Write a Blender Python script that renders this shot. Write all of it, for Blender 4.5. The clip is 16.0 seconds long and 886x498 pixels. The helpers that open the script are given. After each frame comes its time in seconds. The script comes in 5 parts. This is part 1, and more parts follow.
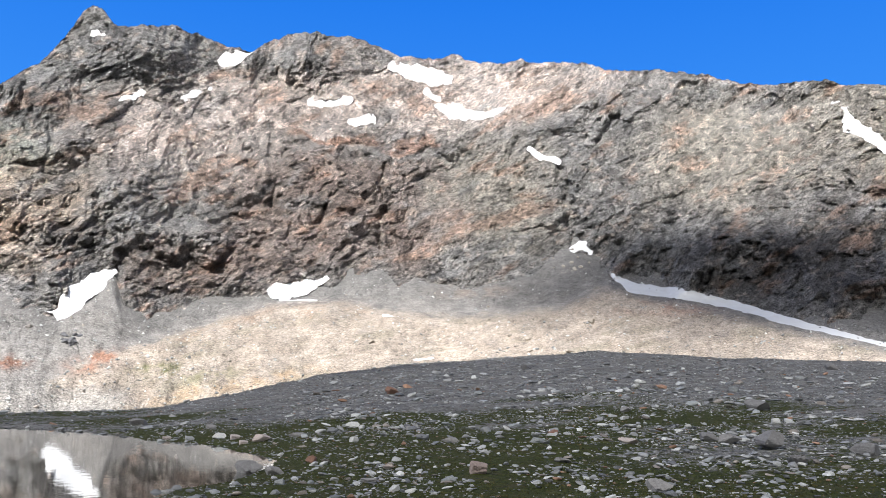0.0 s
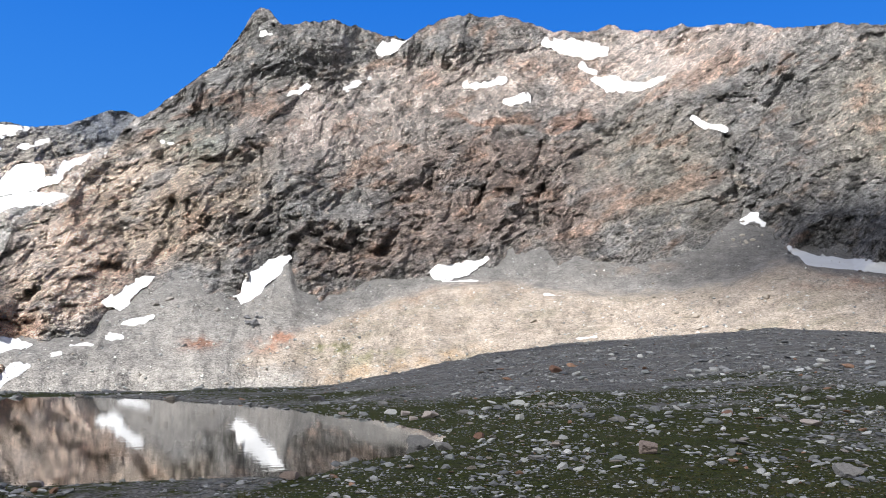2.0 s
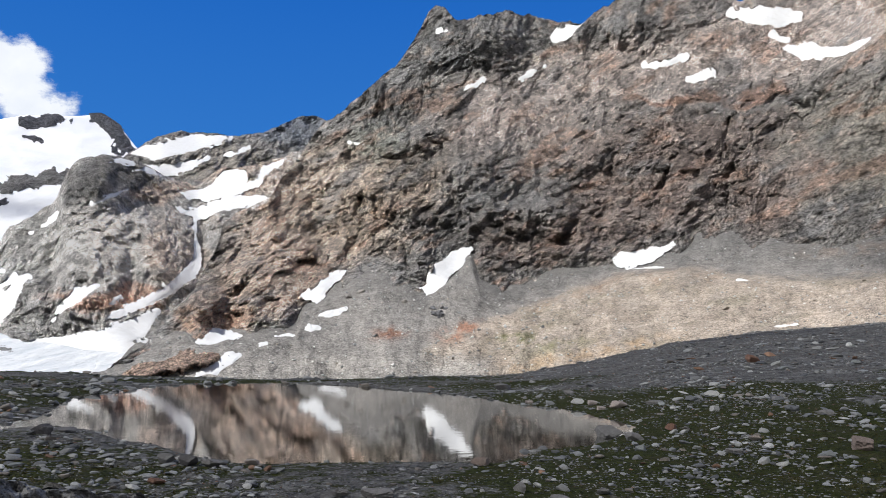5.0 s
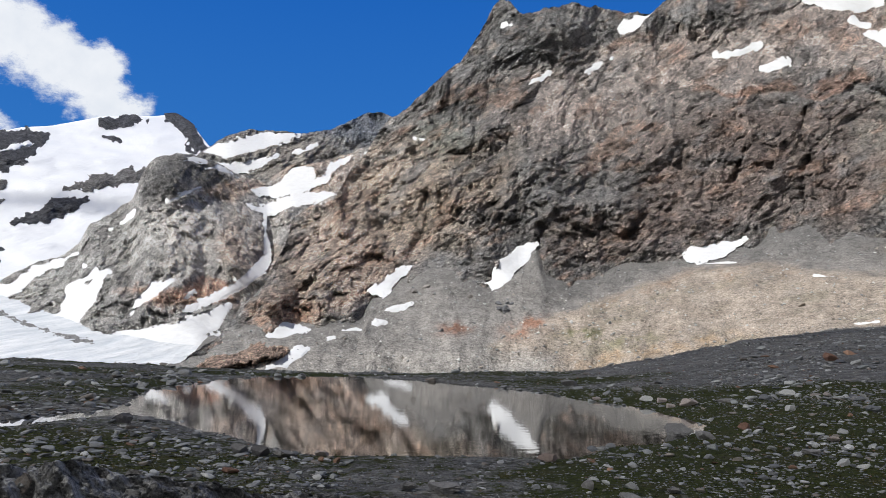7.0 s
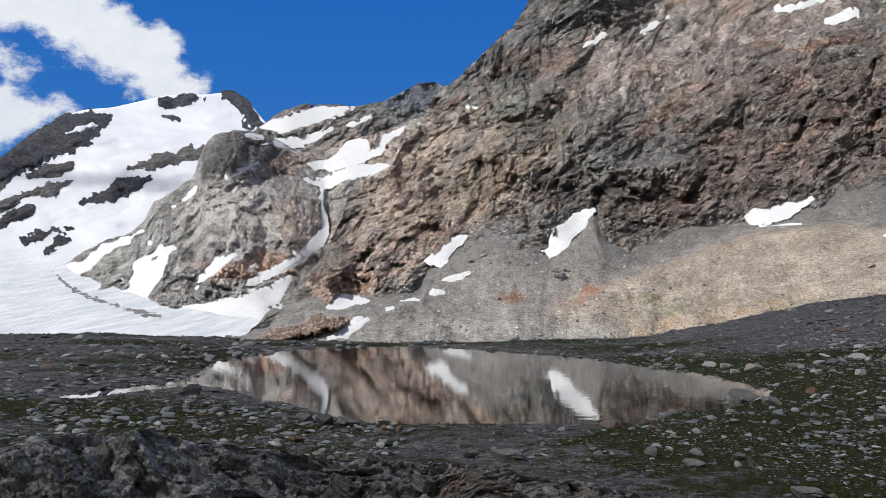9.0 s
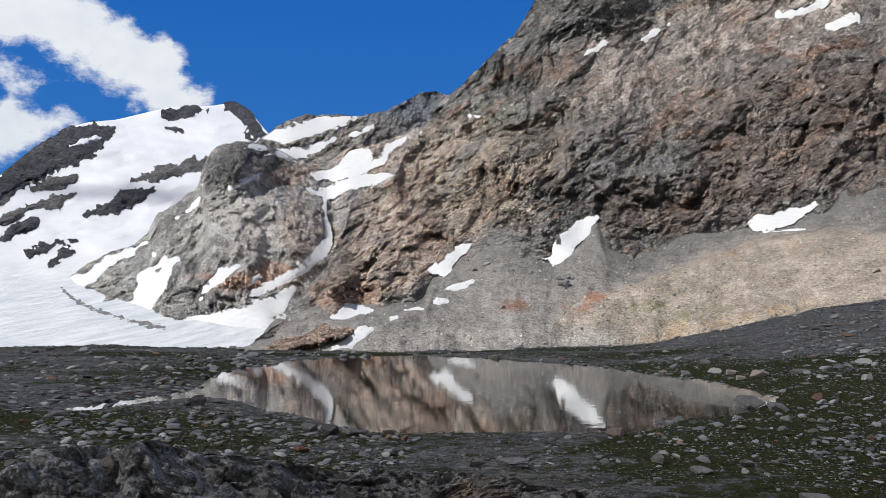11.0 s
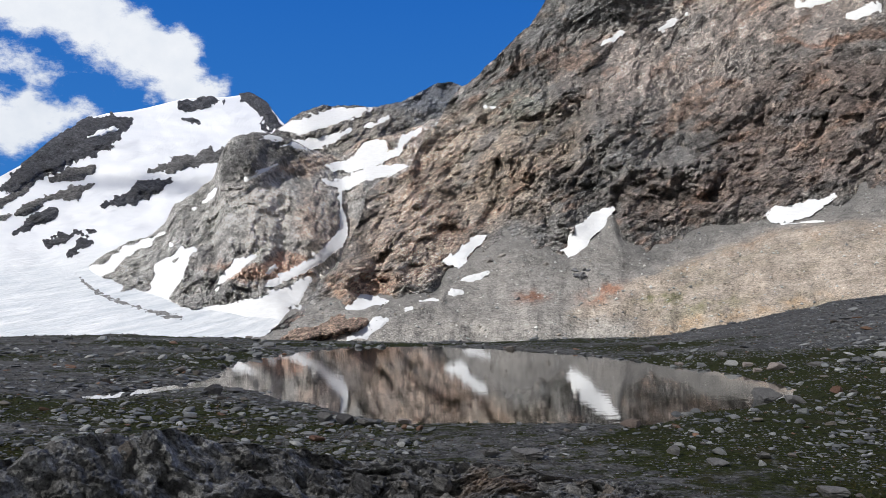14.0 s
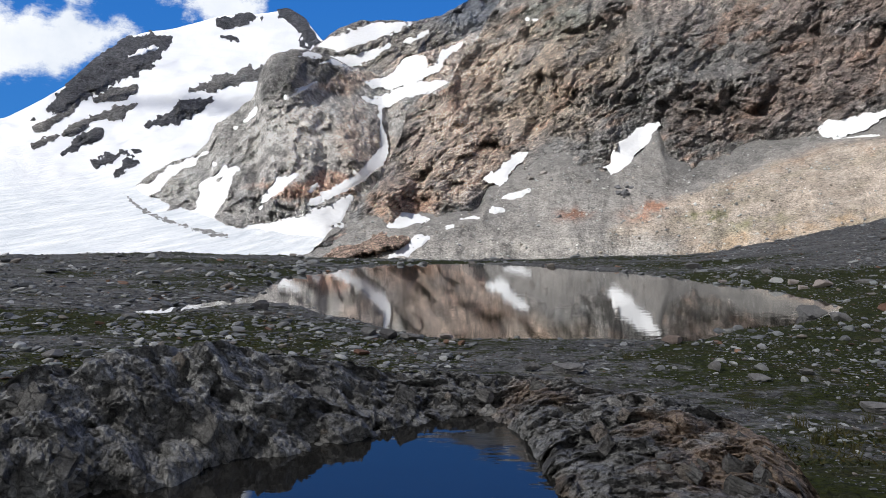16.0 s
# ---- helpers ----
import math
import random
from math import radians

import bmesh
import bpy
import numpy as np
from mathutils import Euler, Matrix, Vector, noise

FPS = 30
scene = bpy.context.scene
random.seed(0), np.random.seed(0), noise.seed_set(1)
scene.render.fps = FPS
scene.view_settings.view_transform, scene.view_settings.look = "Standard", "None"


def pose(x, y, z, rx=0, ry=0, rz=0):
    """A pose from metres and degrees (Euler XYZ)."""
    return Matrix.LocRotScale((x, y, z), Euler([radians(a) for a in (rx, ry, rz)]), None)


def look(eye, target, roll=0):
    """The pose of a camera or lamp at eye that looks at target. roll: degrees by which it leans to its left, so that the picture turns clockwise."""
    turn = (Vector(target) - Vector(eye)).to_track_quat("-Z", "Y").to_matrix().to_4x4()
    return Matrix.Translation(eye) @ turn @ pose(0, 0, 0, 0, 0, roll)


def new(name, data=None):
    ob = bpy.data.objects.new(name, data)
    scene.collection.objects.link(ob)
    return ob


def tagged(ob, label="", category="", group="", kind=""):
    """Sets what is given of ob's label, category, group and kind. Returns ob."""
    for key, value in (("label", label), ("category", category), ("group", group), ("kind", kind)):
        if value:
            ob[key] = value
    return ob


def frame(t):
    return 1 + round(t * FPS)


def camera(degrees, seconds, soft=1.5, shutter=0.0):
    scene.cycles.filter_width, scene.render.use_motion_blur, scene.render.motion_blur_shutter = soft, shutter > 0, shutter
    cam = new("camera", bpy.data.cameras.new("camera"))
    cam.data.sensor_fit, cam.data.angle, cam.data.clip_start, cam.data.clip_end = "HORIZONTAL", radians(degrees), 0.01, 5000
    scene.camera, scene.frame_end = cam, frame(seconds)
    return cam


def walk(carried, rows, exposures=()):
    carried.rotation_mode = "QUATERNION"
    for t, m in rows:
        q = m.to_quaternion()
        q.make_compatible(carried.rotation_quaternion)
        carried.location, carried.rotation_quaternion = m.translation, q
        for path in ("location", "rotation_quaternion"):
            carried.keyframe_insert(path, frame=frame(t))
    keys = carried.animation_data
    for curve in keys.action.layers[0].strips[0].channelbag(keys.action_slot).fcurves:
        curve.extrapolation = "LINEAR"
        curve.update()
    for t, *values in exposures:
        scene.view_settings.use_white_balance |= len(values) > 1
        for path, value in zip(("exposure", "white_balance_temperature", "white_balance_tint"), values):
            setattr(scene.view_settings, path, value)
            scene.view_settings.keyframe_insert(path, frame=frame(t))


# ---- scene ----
# ---- the camera and its walk ----
cam = camera(58.4, 16.0, soft=0.6)
PATH = [
    (0.0, pose(0.126, 0.050, 2.537, 99.15, 0, -33.48) @ pose(0, 0, 0, 0, 0, 0.37)),
    (0.5, pose(0.111, 0.042, 2.532, 98.98, 0, -28.68) @ pose(0, 0, 0, 0, 0, -0.41)),
    (1.0, pose(0.097, 0.034, 2.527, 98.59, 0, -27.19) @ pose(0, 0, 0, 0, 0, -0.48)),
    (1.5, pose(0.084, 0.027, 2.523, 98.14, 0, -25.08) @ pose(0, 0, 0, 0, 0, -0.12)),
    (2.0, pose(0.073, 0.021, 2.520, 97.60, 0, -21.89) @ pose(0, 0, 0, 0, 0, 0.29)),
    (2.5, pose(0.062, 0.016, 2.517, 97.27, 0, -18.06) @ pose(0, 0, 0, 0, 0, 0.76)),
    (3.0, pose(0.053, 0.012, 2.514, 97.04, 0, -15.65) @ pose(0, 0, 0, 0, 0, 0.65)),
    (3.5, pose(0.044, 0.008, 2.512, 97.10, 0, -13.08) @ pose(0, 0, 0, 0, 0, 0.49)),
    (4.0, pose(0.037, 0.005, 2.510, 96.98, 0, -11.35) @ pose(0, 0, 0, 0, 0, 0.26)),
    (6.5, pose(0.009, -0.002, 2.505, 96.62, 0, -5.34) @ pose(0, 0, 0, 0, 0, 0.53)),
    (7.0, pose(0.005, -0.002, 2.505, 96.42, 0, -4.06) @ pose(0, 0, 0, 0, 0, 0.59)),
    (7.5, pose(0.002, -0.001, 2.504, 96.23, 0, -2.79) @ pose(0, 0, 0, 0, 0, 0.64)),
    (8.0, pose(-0.001, 0.000, 2.504, 95.83, 0, -1.83) @ pose(0, 0, 0, 0, 0, 0.74)),
    (8.5, pose(-0.003, 0.002, 2.504, 94.31, 0, -0.48) @ pose(0, 0, 0, 0, 0, -0.20)),
    (9.0, pose(-0.006, 0.003, 2.503, 94.20, 0, 0.00) @ pose(0, 0, 0, 0, 0, -0.41)),
    (11.5, pose(-0.013, 0.017, 2.499, 95.04, 0, 0.37) @ pose(0, 0, 0, 0, 0, -1.09)),
    (12.0, pose(-0.014, 0.021, 2.498, 95.22, 0, 0.65) @ pose(0, 0, 0, 0, 0, -1.07)),
    (12.5, pose(-0.015, 0.024, 2.496, 95.39, 0, 0.78) @ pose(0, 0, 0, 0, 0, -0.97)),
    (13.0, pose(-0.016, 0.028, 2.494, 95.26, 0, 0.88) @ pose(0, 0, 0, 0, 0, -0.96)),
    (13.5, pose(-0.018, 0.032, 2.491, 95.00, 0, 1.08) @ pose(0, 0, 0, 0, 0, -0.80)),
    (14.0, pose(-0.019, 0.036, 2.488, 94.22, 0, 1.34) @ pose(0, 0, 0, 0, 0, -0.69)),
    (14.5, pose(-0.021, 0.039, 2.484, 91.98, 0, 1.89) @ pose(0, 0, 0, 0, 0, -0.80)),
    (15.0, pose(-0.023, 0.043, 2.480, 90.51, 0, 2.89) @ pose(0, 0, 0, 0, 0, -0.94)),
    (15.5, pose(-0.026, 0.047, 2.475, 89.34, 0, 3.63) @ pose(0, 0, 0, 0, 0, -0.89)),
    (16.0, pose(-0.029, 0.051, 2.470, 88.34, 0, 4.37) @ pose(0, 0, 0, 0, 0, -0.81)),
]
walk(cam, PATH, [(0.0, 0.8), (2.0, 0.6), (4.0, 0.22), (8.0, -0.09), (12.5, -0.13), (14.5, 0.0), (16.0, 0.09)])

# ---- sky, sun ----
SUN_BEARING, SUN_HEIGHT = -112.0, 50.0     # degrees clockwise from +y, degrees above the horizon
SUN_STRENGTH, SKY_STRENGTH = 4.5, 0.082
_b, _h = radians(SUN_BEARING), radians(SUN_HEIGHT)
SUN_WAY = Vector((math.sin(_b) * math.cos(_h), math.cos(_b) * math.cos(_h), math.sin(_h)))

world = bpy.data.worlds.new("mountain_sky")
scene.world = world
world.use_nodes = True
wt = world.node_tree
sky = wt.nodes.new("ShaderNodeTexSky")
sky.sky_type, sky.sun_disc = "NISHITA", False
sky.sun_elevation, sky.sun_rotation = _h, _b
sky.altitude, sky.air_density, sky.dust_density, sky.ozone_density = 2600, 1.0, 0.1, 3.0
wt.nodes["Background"].inputs["Strength"].default_value = SKY_STRENGTH
pale = wt.nodes.new("ShaderNodeHueSaturation")     # broken cloud all round whitens the light of the sky
pale.inputs["Saturation"].default_value = 0.18
wt.links.new(sky.outputs[0], pale.inputs["Color"])
wt.links.new(pale.outputs[0], wt.nodes["Background"].inputs["Color"])

sun_data = bpy.data.lights.new("sun", "SUN")
sun_data.energy, sun_data.angle, sun_data.color = SUN_STRENGTH, radians(0.55), (1.0, 0.985, 0.95)
sun = new("sun", sun_data)
sun.matrix_world = look(SUN_WAY * 900, (0, 0, 0))


# ---- noise over arrays ----
def lattice(ix, iy, iz, seed):
    h = (ix.astype(np.uint32) * np.uint32(374761393) + iy.astype(np.uint32) * np.uint32(668265263)
         + iz.astype(np.uint32) * np.uint32(2246822519) + np.uint32((seed * 3266489917) & 0xFFFFFFFF))
    h = (h ^ (h >> np.uint32(13))) * np.uint32(1274126177)
    h = (h ^ (h >> np.uint32(16))) * np.uint32(2654435761)
    return h ^ (h >> np.uint32(15))


def unit(h, shift):
    return ((h >> np.uint32(shift)) & np.uint32(1023)).astype(np.float32) / 511.5 - 1.0


def grad_noise(p, seed=0):
    """Gradient noise at the points p (n, 3), about -1 to 1."""
    p = p.astype(np.float32)
    i = np.floor(p)
    f = p - i
    i = i.astype(np.int64)
    s = f * f * f * (f * (f * 6 - 15) + 10)
    out = np.zeros(len(p), np.float32)
    for dx in (0, 1):
        for dy in (0, 1):
            for dz in (0, 1):
                h = lattice(i[:, 0] + dx, i[:, 1] + dy, i[:, 2] + dz, seed)
                g = unit(h, 0) * (f[:, 0] - dx) + unit(h, 10) * (f[:, 1] - dy) + unit(h, 20) * (f[:, 2] - dz)
                w = ((s[:, 0] if dx else 1 - s[:, 0]) * (s[:, 1] if dy else 1 - s[:, 1]) * (s[:, 2] if dz else 1 - s[:, 2]))
                out += g * w
    return out * 1.3


def fbm(p, size, octaves=4, gain=0.5, seed=0, ridged=False):
    """Layered noise whose largest forms are size metres."""
    total, amp, q = np.zeros(len(p), np.float32), 1.0, p / size
    for k in range(octaves):
        n = grad_noise(q, seed + k * 17)
        total += amp * ((1 - 2 * np.abs(n)) if ridged else n)
        amp *= gain
        q = q * 2.03 + 7.31
    return total


def ridges(p, size, octaves=6, gain=0.52, seed=0):
    """Sharp crests over worn hollows, rough on the crests; about -1 to 1."""
    total, amp, w, q, most = np.zeros(len(p), np.float32), 1.0, 1.0, p / size, 0.0
    for k in range(octaves):
        n = np.clip(1 - 1.5 * np.abs(grad_noise(q, seed + k * 13)), 0, 1)
        n = n * n * w
        total += amp * n
        most += amp
        w = np.clip(1.7 * n + 0.25, 0, 1)
        amp *= gain
        q = q * 2.07 + 3.7
    return 3.2 * total / most - 1.0


def facets(p, size, seed=0):
    """Broken rock: blocks of about that size, each with a tilted flat front, meeting in creases. Gives the relief (-1 to 1) and a random tone a block."""
    q = p / size
    i = np.floor(q - 0.5).astype(np.int64)
    relief, tone = np.full(len(p), -9.0, np.float32), np.zeros(len(p), np.float32)
    for dx in (0, 1):
        for dy in (0, 1):
            for dz in (0, 1):
                c = i + (dx, dy, dz)
                h = lattice(c[:, 0], c[:, 1], c[:, 2], seed)
                o = np.stack([unit(h, 0), unit(h, 10), unit(h, 20)], 1)
                v = (q - (c + 0.5 + 0.4 * o)).astype(np.float32)
                h2 = lattice(c[:, 0], c[:, 1], c[:, 2], seed + 5)
                t = np.stack([unit(h2, 0), unit(h2, 10), unit(h2, 20)], 1)
                val = (v * t).sum(1) * 1.0 + 0.2 * unit(h, 5) - 0.55 * (v * v).sum(1)
                more = val > relief
                relief, tone = np.where(more, val, relief), np.where(more, unit(h2, 5), tone)
    return relief - 0.3, tone


def step(lo, hi, x):
    t = np.clip((x - lo) / (hi - lo), 0, 1)
    return t * t * (3 - 2 * t)


def curve(points):
    """A line through a few (bearing, value) pairs, softened."""
    xs, ys = np.array(points, float).T
    fine = np.arange(xs[0], xs[-1] + 0.01, 0.1)
    v = np.interp(fine, xs, ys)
    k = np.hanning(9)
    v = np.convolve(np.pad(v, 4, mode="edge"), k / k.sum(), "valid")
    return lambda b: np.interp(b, fine, v)


# ---- materials ----
class Nodes:
    """A node material written in few words."""

    def __init__(self, name):
        self.m = bpy.data.materials.new(name)
        self.m.use_nodes = True
        self.t = self.m.node_tree
        self.bsdf = self.t.nodes["Principled BSDF"]

    def put(self, kind, out=0, set_=None, **ins):
        n = self.t.nodes.new(kind)
        for k, v in (set_ or {}).items():
            setattr(n, k, v)
        for k, v in ins.items():
            self.feed(n.inputs[int(k[1:])] if k[0] == "i" and k[1:].isdigit() else n.inputs[k.replace("_", " ")], v)
        return n.outputs[out]

    def feed(self, socket, v):
        if isinstance(v, bpy.types.NodeSocket):
            self.t.links.new(v, socket)
        elif isinstance(v, tuple) and len(v) == 3 and socket.type == "RGBA":
            socket.default_value = (*v, 1)
        else:
            socket.default_value = v

    def noise(self, where, scale, detail=4.0, rough=0.55, out=0):
        return self.put("ShaderNodeTexNoise", out, Vector=where, Scale=scale, Detail=detail, Roughness=rough)

    def laid(self, where, turn, stretch):
        """Turned first, then stretched: grain that runs aslant."""
        return self.put("ShaderNodeMapping", 0, None, Vector=self.put("ShaderNodeMapping", 0, None, Vector=where, Rotation=turn), Scale=stretch)

    def cells(self, where, scale, out=0, feature="F1", rand=1.0):
        return self.put("ShaderNodeTexVoronoi", out, {"feature": feature}, Vector=where, Scale=scale, Randomness=rand)

    def span(self, x, a, b, c=0.0, d=1.0):
        return self.put("ShaderNodeMapRange", 0, None, i0=x, i1=a, i2=b, i3=c, i4=d)

    def mix(self, f, a, b, mode="MIX"):
        return self.put("ShaderNodeMix", 2, {"data_type": "RGBA", "blend_type": mode}, i0=f, i6=a, i7=b)

    def math(self, op, a, b=0.0):
        return self.put("ShaderNodeMath", 0, {"operation": op}, i0=a, i1=b)

    def here(self):
        return self.put("ShaderNodeTexCoord", 3)

    def attr(self, name, out=0):
        return self.put("ShaderNodeAttribute", out, {"attribute_name": name})

    def bump(self, height, strength, distance, under=None):
        ins = dict(Strength=strength, Distance=distance, Height=height)
        if under is not None:
            ins["Normal"] = under
        return self.put("ShaderNodeBump", 0, None, **ins)

    def done(self, color, rough=0.9, normal=None, spec=0.3, **more):
        self.feed(self.bsdf.inputs["Base Color"], color)
        self.feed(self.bsdf.inputs["Roughness"], rough)
        self.feed(self.bsdf.inputs["Specular IOR Level"], spec)
        if normal is not None:
            self.feed(self.bsdf.inputs["Normal"], normal)
        for k, v in more.items():
            self.feed(self.bsdf.inputs[k.replace("_", " ")], v)
        return self.m


def cliff_material(name, grain, dip=0.65, fleck=1.0):
    """Bare rock whose colour comes from the tone of its beds; grain: metres of its finest blocks; dip: slant of its layers; fleck: how far single chips differ."""
    n = Nodes(name)
    at = n.here()
    tone = n.attr("tone")
    blot = n.noise(at, 0.35 / grain, 6.0, 0.62)
    fine = n.noise(at, 1.5 / grain, 6.0, 0.78)
    block = n.put("ShaderNodeSeparateColor", 0, None, i0=n.cells(n.laid(at, (0.3, dip, 0.2), (0.5, 1, 1.4)), 0.6 / grain, 1))
    chips = n.put("ShaderNodeSeparateColor", 1, None, i0=n.cells(n.laid(at, (0.2, dip, 0.1), (0.55, 1, 1.5)), 1.5 / grain, 1))
    bits = n.put("ShaderNodeSeparateColor", 2, None, i0=n.cells(n.laid(at, (0.1, dip, 0.3), (0.6, 1, 1.4)), 3.4 / grain, 1))
    streak = n.noise(n.laid(at, (0.2, dip, 0.2), (0.22, 1, 2.0)), 0.8 / grain, 6.0, 0.72)
    bent = n.put("ShaderNodeVectorMath", 0, {"operation": "ADD"}, i0=at, i1=n.put("ShaderNodeVectorMath", 0, {"operation": "SCALE"}, i0=n.noise(at, 0.25 / grain, 3.0, 0.6, 1), i3=3.0 * grain))
    joint = n.cells(n.laid(bent, (0.2, dip, 0.15), (0.45, 1, 1.4)), 0.3 / grain, 0, "DISTANCE_TO_EDGE")
    val = n.math("ADD", n.span(blot, 0.3, 0.7, 0.68, 1.32), n.math("ADD", n.span(fine, 0.35, 0.65, -0.5, 0.5), n.span(streak, 0.35, 0.65, -0.34, 0.34)))
    val = n.math("ADD", val, n.math("ADD", n.span(block, 0, 1, -0.22, 0.22), n.math("ADD", n.span(chips, 0, 1, -0.4 * fleck, 0.4 * fleck), n.span(bits, 0, 1, -0.5 * fleck, 0.5 * fleck))))
    val = n.math("MAXIMUM", val, 0.14)
    col = n.mix(1.0, tone, n.put("ShaderNodeCombineColor", 0, None, i0=val, i1=val, i2=val), "MULTIPLY")
    b1 = n.bump(streak, 1.0, 2.8 * grain, n.bump(n.span(joint, 0.0, 0.07), 1.0, 1.0 * grain))
    b2 = n.bump(fine, 1.0, 1.7 * grain, b1)
    b3 = n.bump(bits, 1.0, 0.22 * grain, n.bump(chips, 1.0, 0.45 * grain, b2))
    return n.done(col, 0.88, b3, 0.25)


def scree_material(name, grain):
    """Loose broken stone."""
    n = Nodes(name)
    at = n.here()
    tone = n.attr("tone")
    c1 = n.cells(at, 1.0 / grain, 1)
    c2 = n.cells(at, 2.7 / grain, 1)
    d1 = n.cells(at, 1.0 / grain, 0)
    d2 = n.cells(at, 2.7 / grain, 0)
    v1 = n.put("ShaderNodeSeparateColor", 0, None, i0=c1)
    v2 = n.put("ShaderNodeSeparateColor", 1, None, i0=c2)
    blot = n.noise(at, 0.12 / grain, 5.0, 0.6)
    val = n.math("ADD", n.span(blot, 0.3, 0.7, 0.78, 1.12), n.math("ADD", n.span(v1, 0, 1, -0.28, 0.32), n.span(v2, 0, 1, -0.46, 0.5)))
    col = n.mix(1.0, tone, n.put("ShaderNodeCombineColor", 0, None, i0=val, i1=val, i2=val), "MULTIPLY")
    b1 = n.bump(d1, 0.8, -0.6 * grain)
    b2 = n.bump(d2, 0.8, -0.25 * grain, b1)
    return n.done(col, 0.92, b2, 0.2)


def snow_material(name, dirty, grain):
    n = Nodes(name)
    at = n.here()
    blot = n.noise(at, 0.4 / grain, 5.0, 0.6)
    fine = n.noise(at, 3.0 / grain, 4.0, 0.6)
    col = n.mix(n.span(blot, 0.42, 0.75, 0.0, dirty), (0.76, 0.765, 0.78), (0.5, 0.48, 0.45))
    return n.done(col, 0.6, n.bump(blot, 0.35, 0.7 * grain, n.bump(fine, 0.2, 0.2 * grain)), 0.3)


def glacier_material():
    """Snow above, grey bare ice with flow lines and grit on the tongue."""
    n = Nodes("glacier_snow")
    at = n.here()
    bare = n.attr("bare", 2)
    blot = n.noise(at, 0.012, 6.0, 0.6)
    lines = n.noise(n.put("ShaderNodeMapping", 0, None, Vector=at, Rotation=(0, 0, 0.35), Scale=(0.15, 0.02, 0.1)), 1.0, 7.0, 0.68)
    grit = n.noise(at, 0.35, 6.0, 0.7)
    snow = n.mix(n.span(blot, 0.4, 0.72, 0.0, 0.4), (0.85, 0.855, 0.87), (0.68, 0.70, 0.74))
    ice = n.mix(n.span(lines, 0.35, 0.65), (0.56, 0.60, 0.64), (0.84, 0.85, 0.87))
    ice = n.mix(n.span(grit, 0.55, 0.72, 0.0, 0.6), ice, (0.34, 0.35, 0.36))
    col = n.mix(bare, snow, ice)
    return n.done(col, 0.6, n.bump(lines, 0.6, 3.0, n.bump(grit, 0.5, 0.6)), 0.3)


def stone_material(name):
    """Loose blocks: each block its own grey, some rusty, lichen on top."""
    n = Nodes(name)
    at = n.here()
    tone = n.attr("tone")
    g = n.noise(at, 9.0, 6.0, 0.7)
    s = n.noise(at, 45.0, 4.0, 0.7)
    val = n.math("ADD", n.span(g, 0.3, 0.7, 0.75, 1.25), n.span(s, 0.3, 0.7, -0.2, 0.2))
    col = n.mix(1.0, tone, n.put("ShaderNodeCombineColor", 0, None, i0=val, i1=val, i2=val), "MULTIPLY")
    lichen = n.span(n.noise(at, 5.0, 5.0, 0.75), 0.58, 0.66, 0.0, 0.35)
    col = n.mix(lichen, col, (0.3, 0.3, 0.27))
    return n.done(col, 0.85, n.bump(g, 0.6, 0.05, n.bump(s, 0.5, 0.012)), 0.3)


def ground_material():
    n = Nodes("stony_turf")
    at = n.here()
    moss = n.attr("moss", 2)
    gravel_c = n.cells(at, 7.0, 1)
    gravel_d = n.cells(at, 7.0, 0)
    pebble_c = n.cells(at, 22.0, 1)
    pebble_d = n.cells(at, 22.0, 0)
    v = n.math("ADD", n.put("ShaderNodeSeparateColor", 0, None, i0=gravel_c), n.put("ShaderNodeSeparateColor", 1, None, i0=pebble_c))
    gravel = n.mix(n.span(v, 0.2, 1.8), (0.035, 0.033, 0.03), (0.34, 0.332, 0.315))
    big = n.noise(at, 0.25, 4.0, 0.6)
    gravel = n.mix(n.span(big, 0.45, 0.7, 0.0, 0.4), gravel, (0.23, 0.205, 0.175))
    slabs = n.put("ShaderNodeSeparateColor", 0, None, i0=n.cells(n.put("ShaderNodeMapping", 0, None, Vector=at, Scale=(0.6, 1.4, 1)), 1.6, 1))
    gravel = n.mix(n.span(slabs, 0.0, 1.0, 0.0, 0.55), gravel, n.mix(slabs, (0.05, 0.048, 0.044), (0.42, 0.408, 0.385)))
    tuft = n.noise(at, 14.0, 6.0, 0.75)
    turf = n.mix(n.span(tuft, 0.35, 0.68), (0.02, 0.024, 0.005), (0.095, 0.112, 0.016))
    turf = n.mix(n.span(n.noise(at, 1.7, 4.0, 0.6), 0.5, 0.72, 0.0, 0.7), turf, (0.1, 0.085, 0.04))
    edge = n.math("ADD", moss, n.math("SUBTRACT", n.noise(at, 2.6, 6.0, 0.7), 0.5))
    f = n.span(edge, 0.44, 0.56)
    col = n.mix(f, gravel, turf)
    b = n.bump(gravel_d, 1.0, -0.12, n.bump(pebble_d, 1.0, -0.04))
    b = n.bump(tuft, 0.9, 0.07, b)
    return n.done(col, 0.9, b, 0.25)


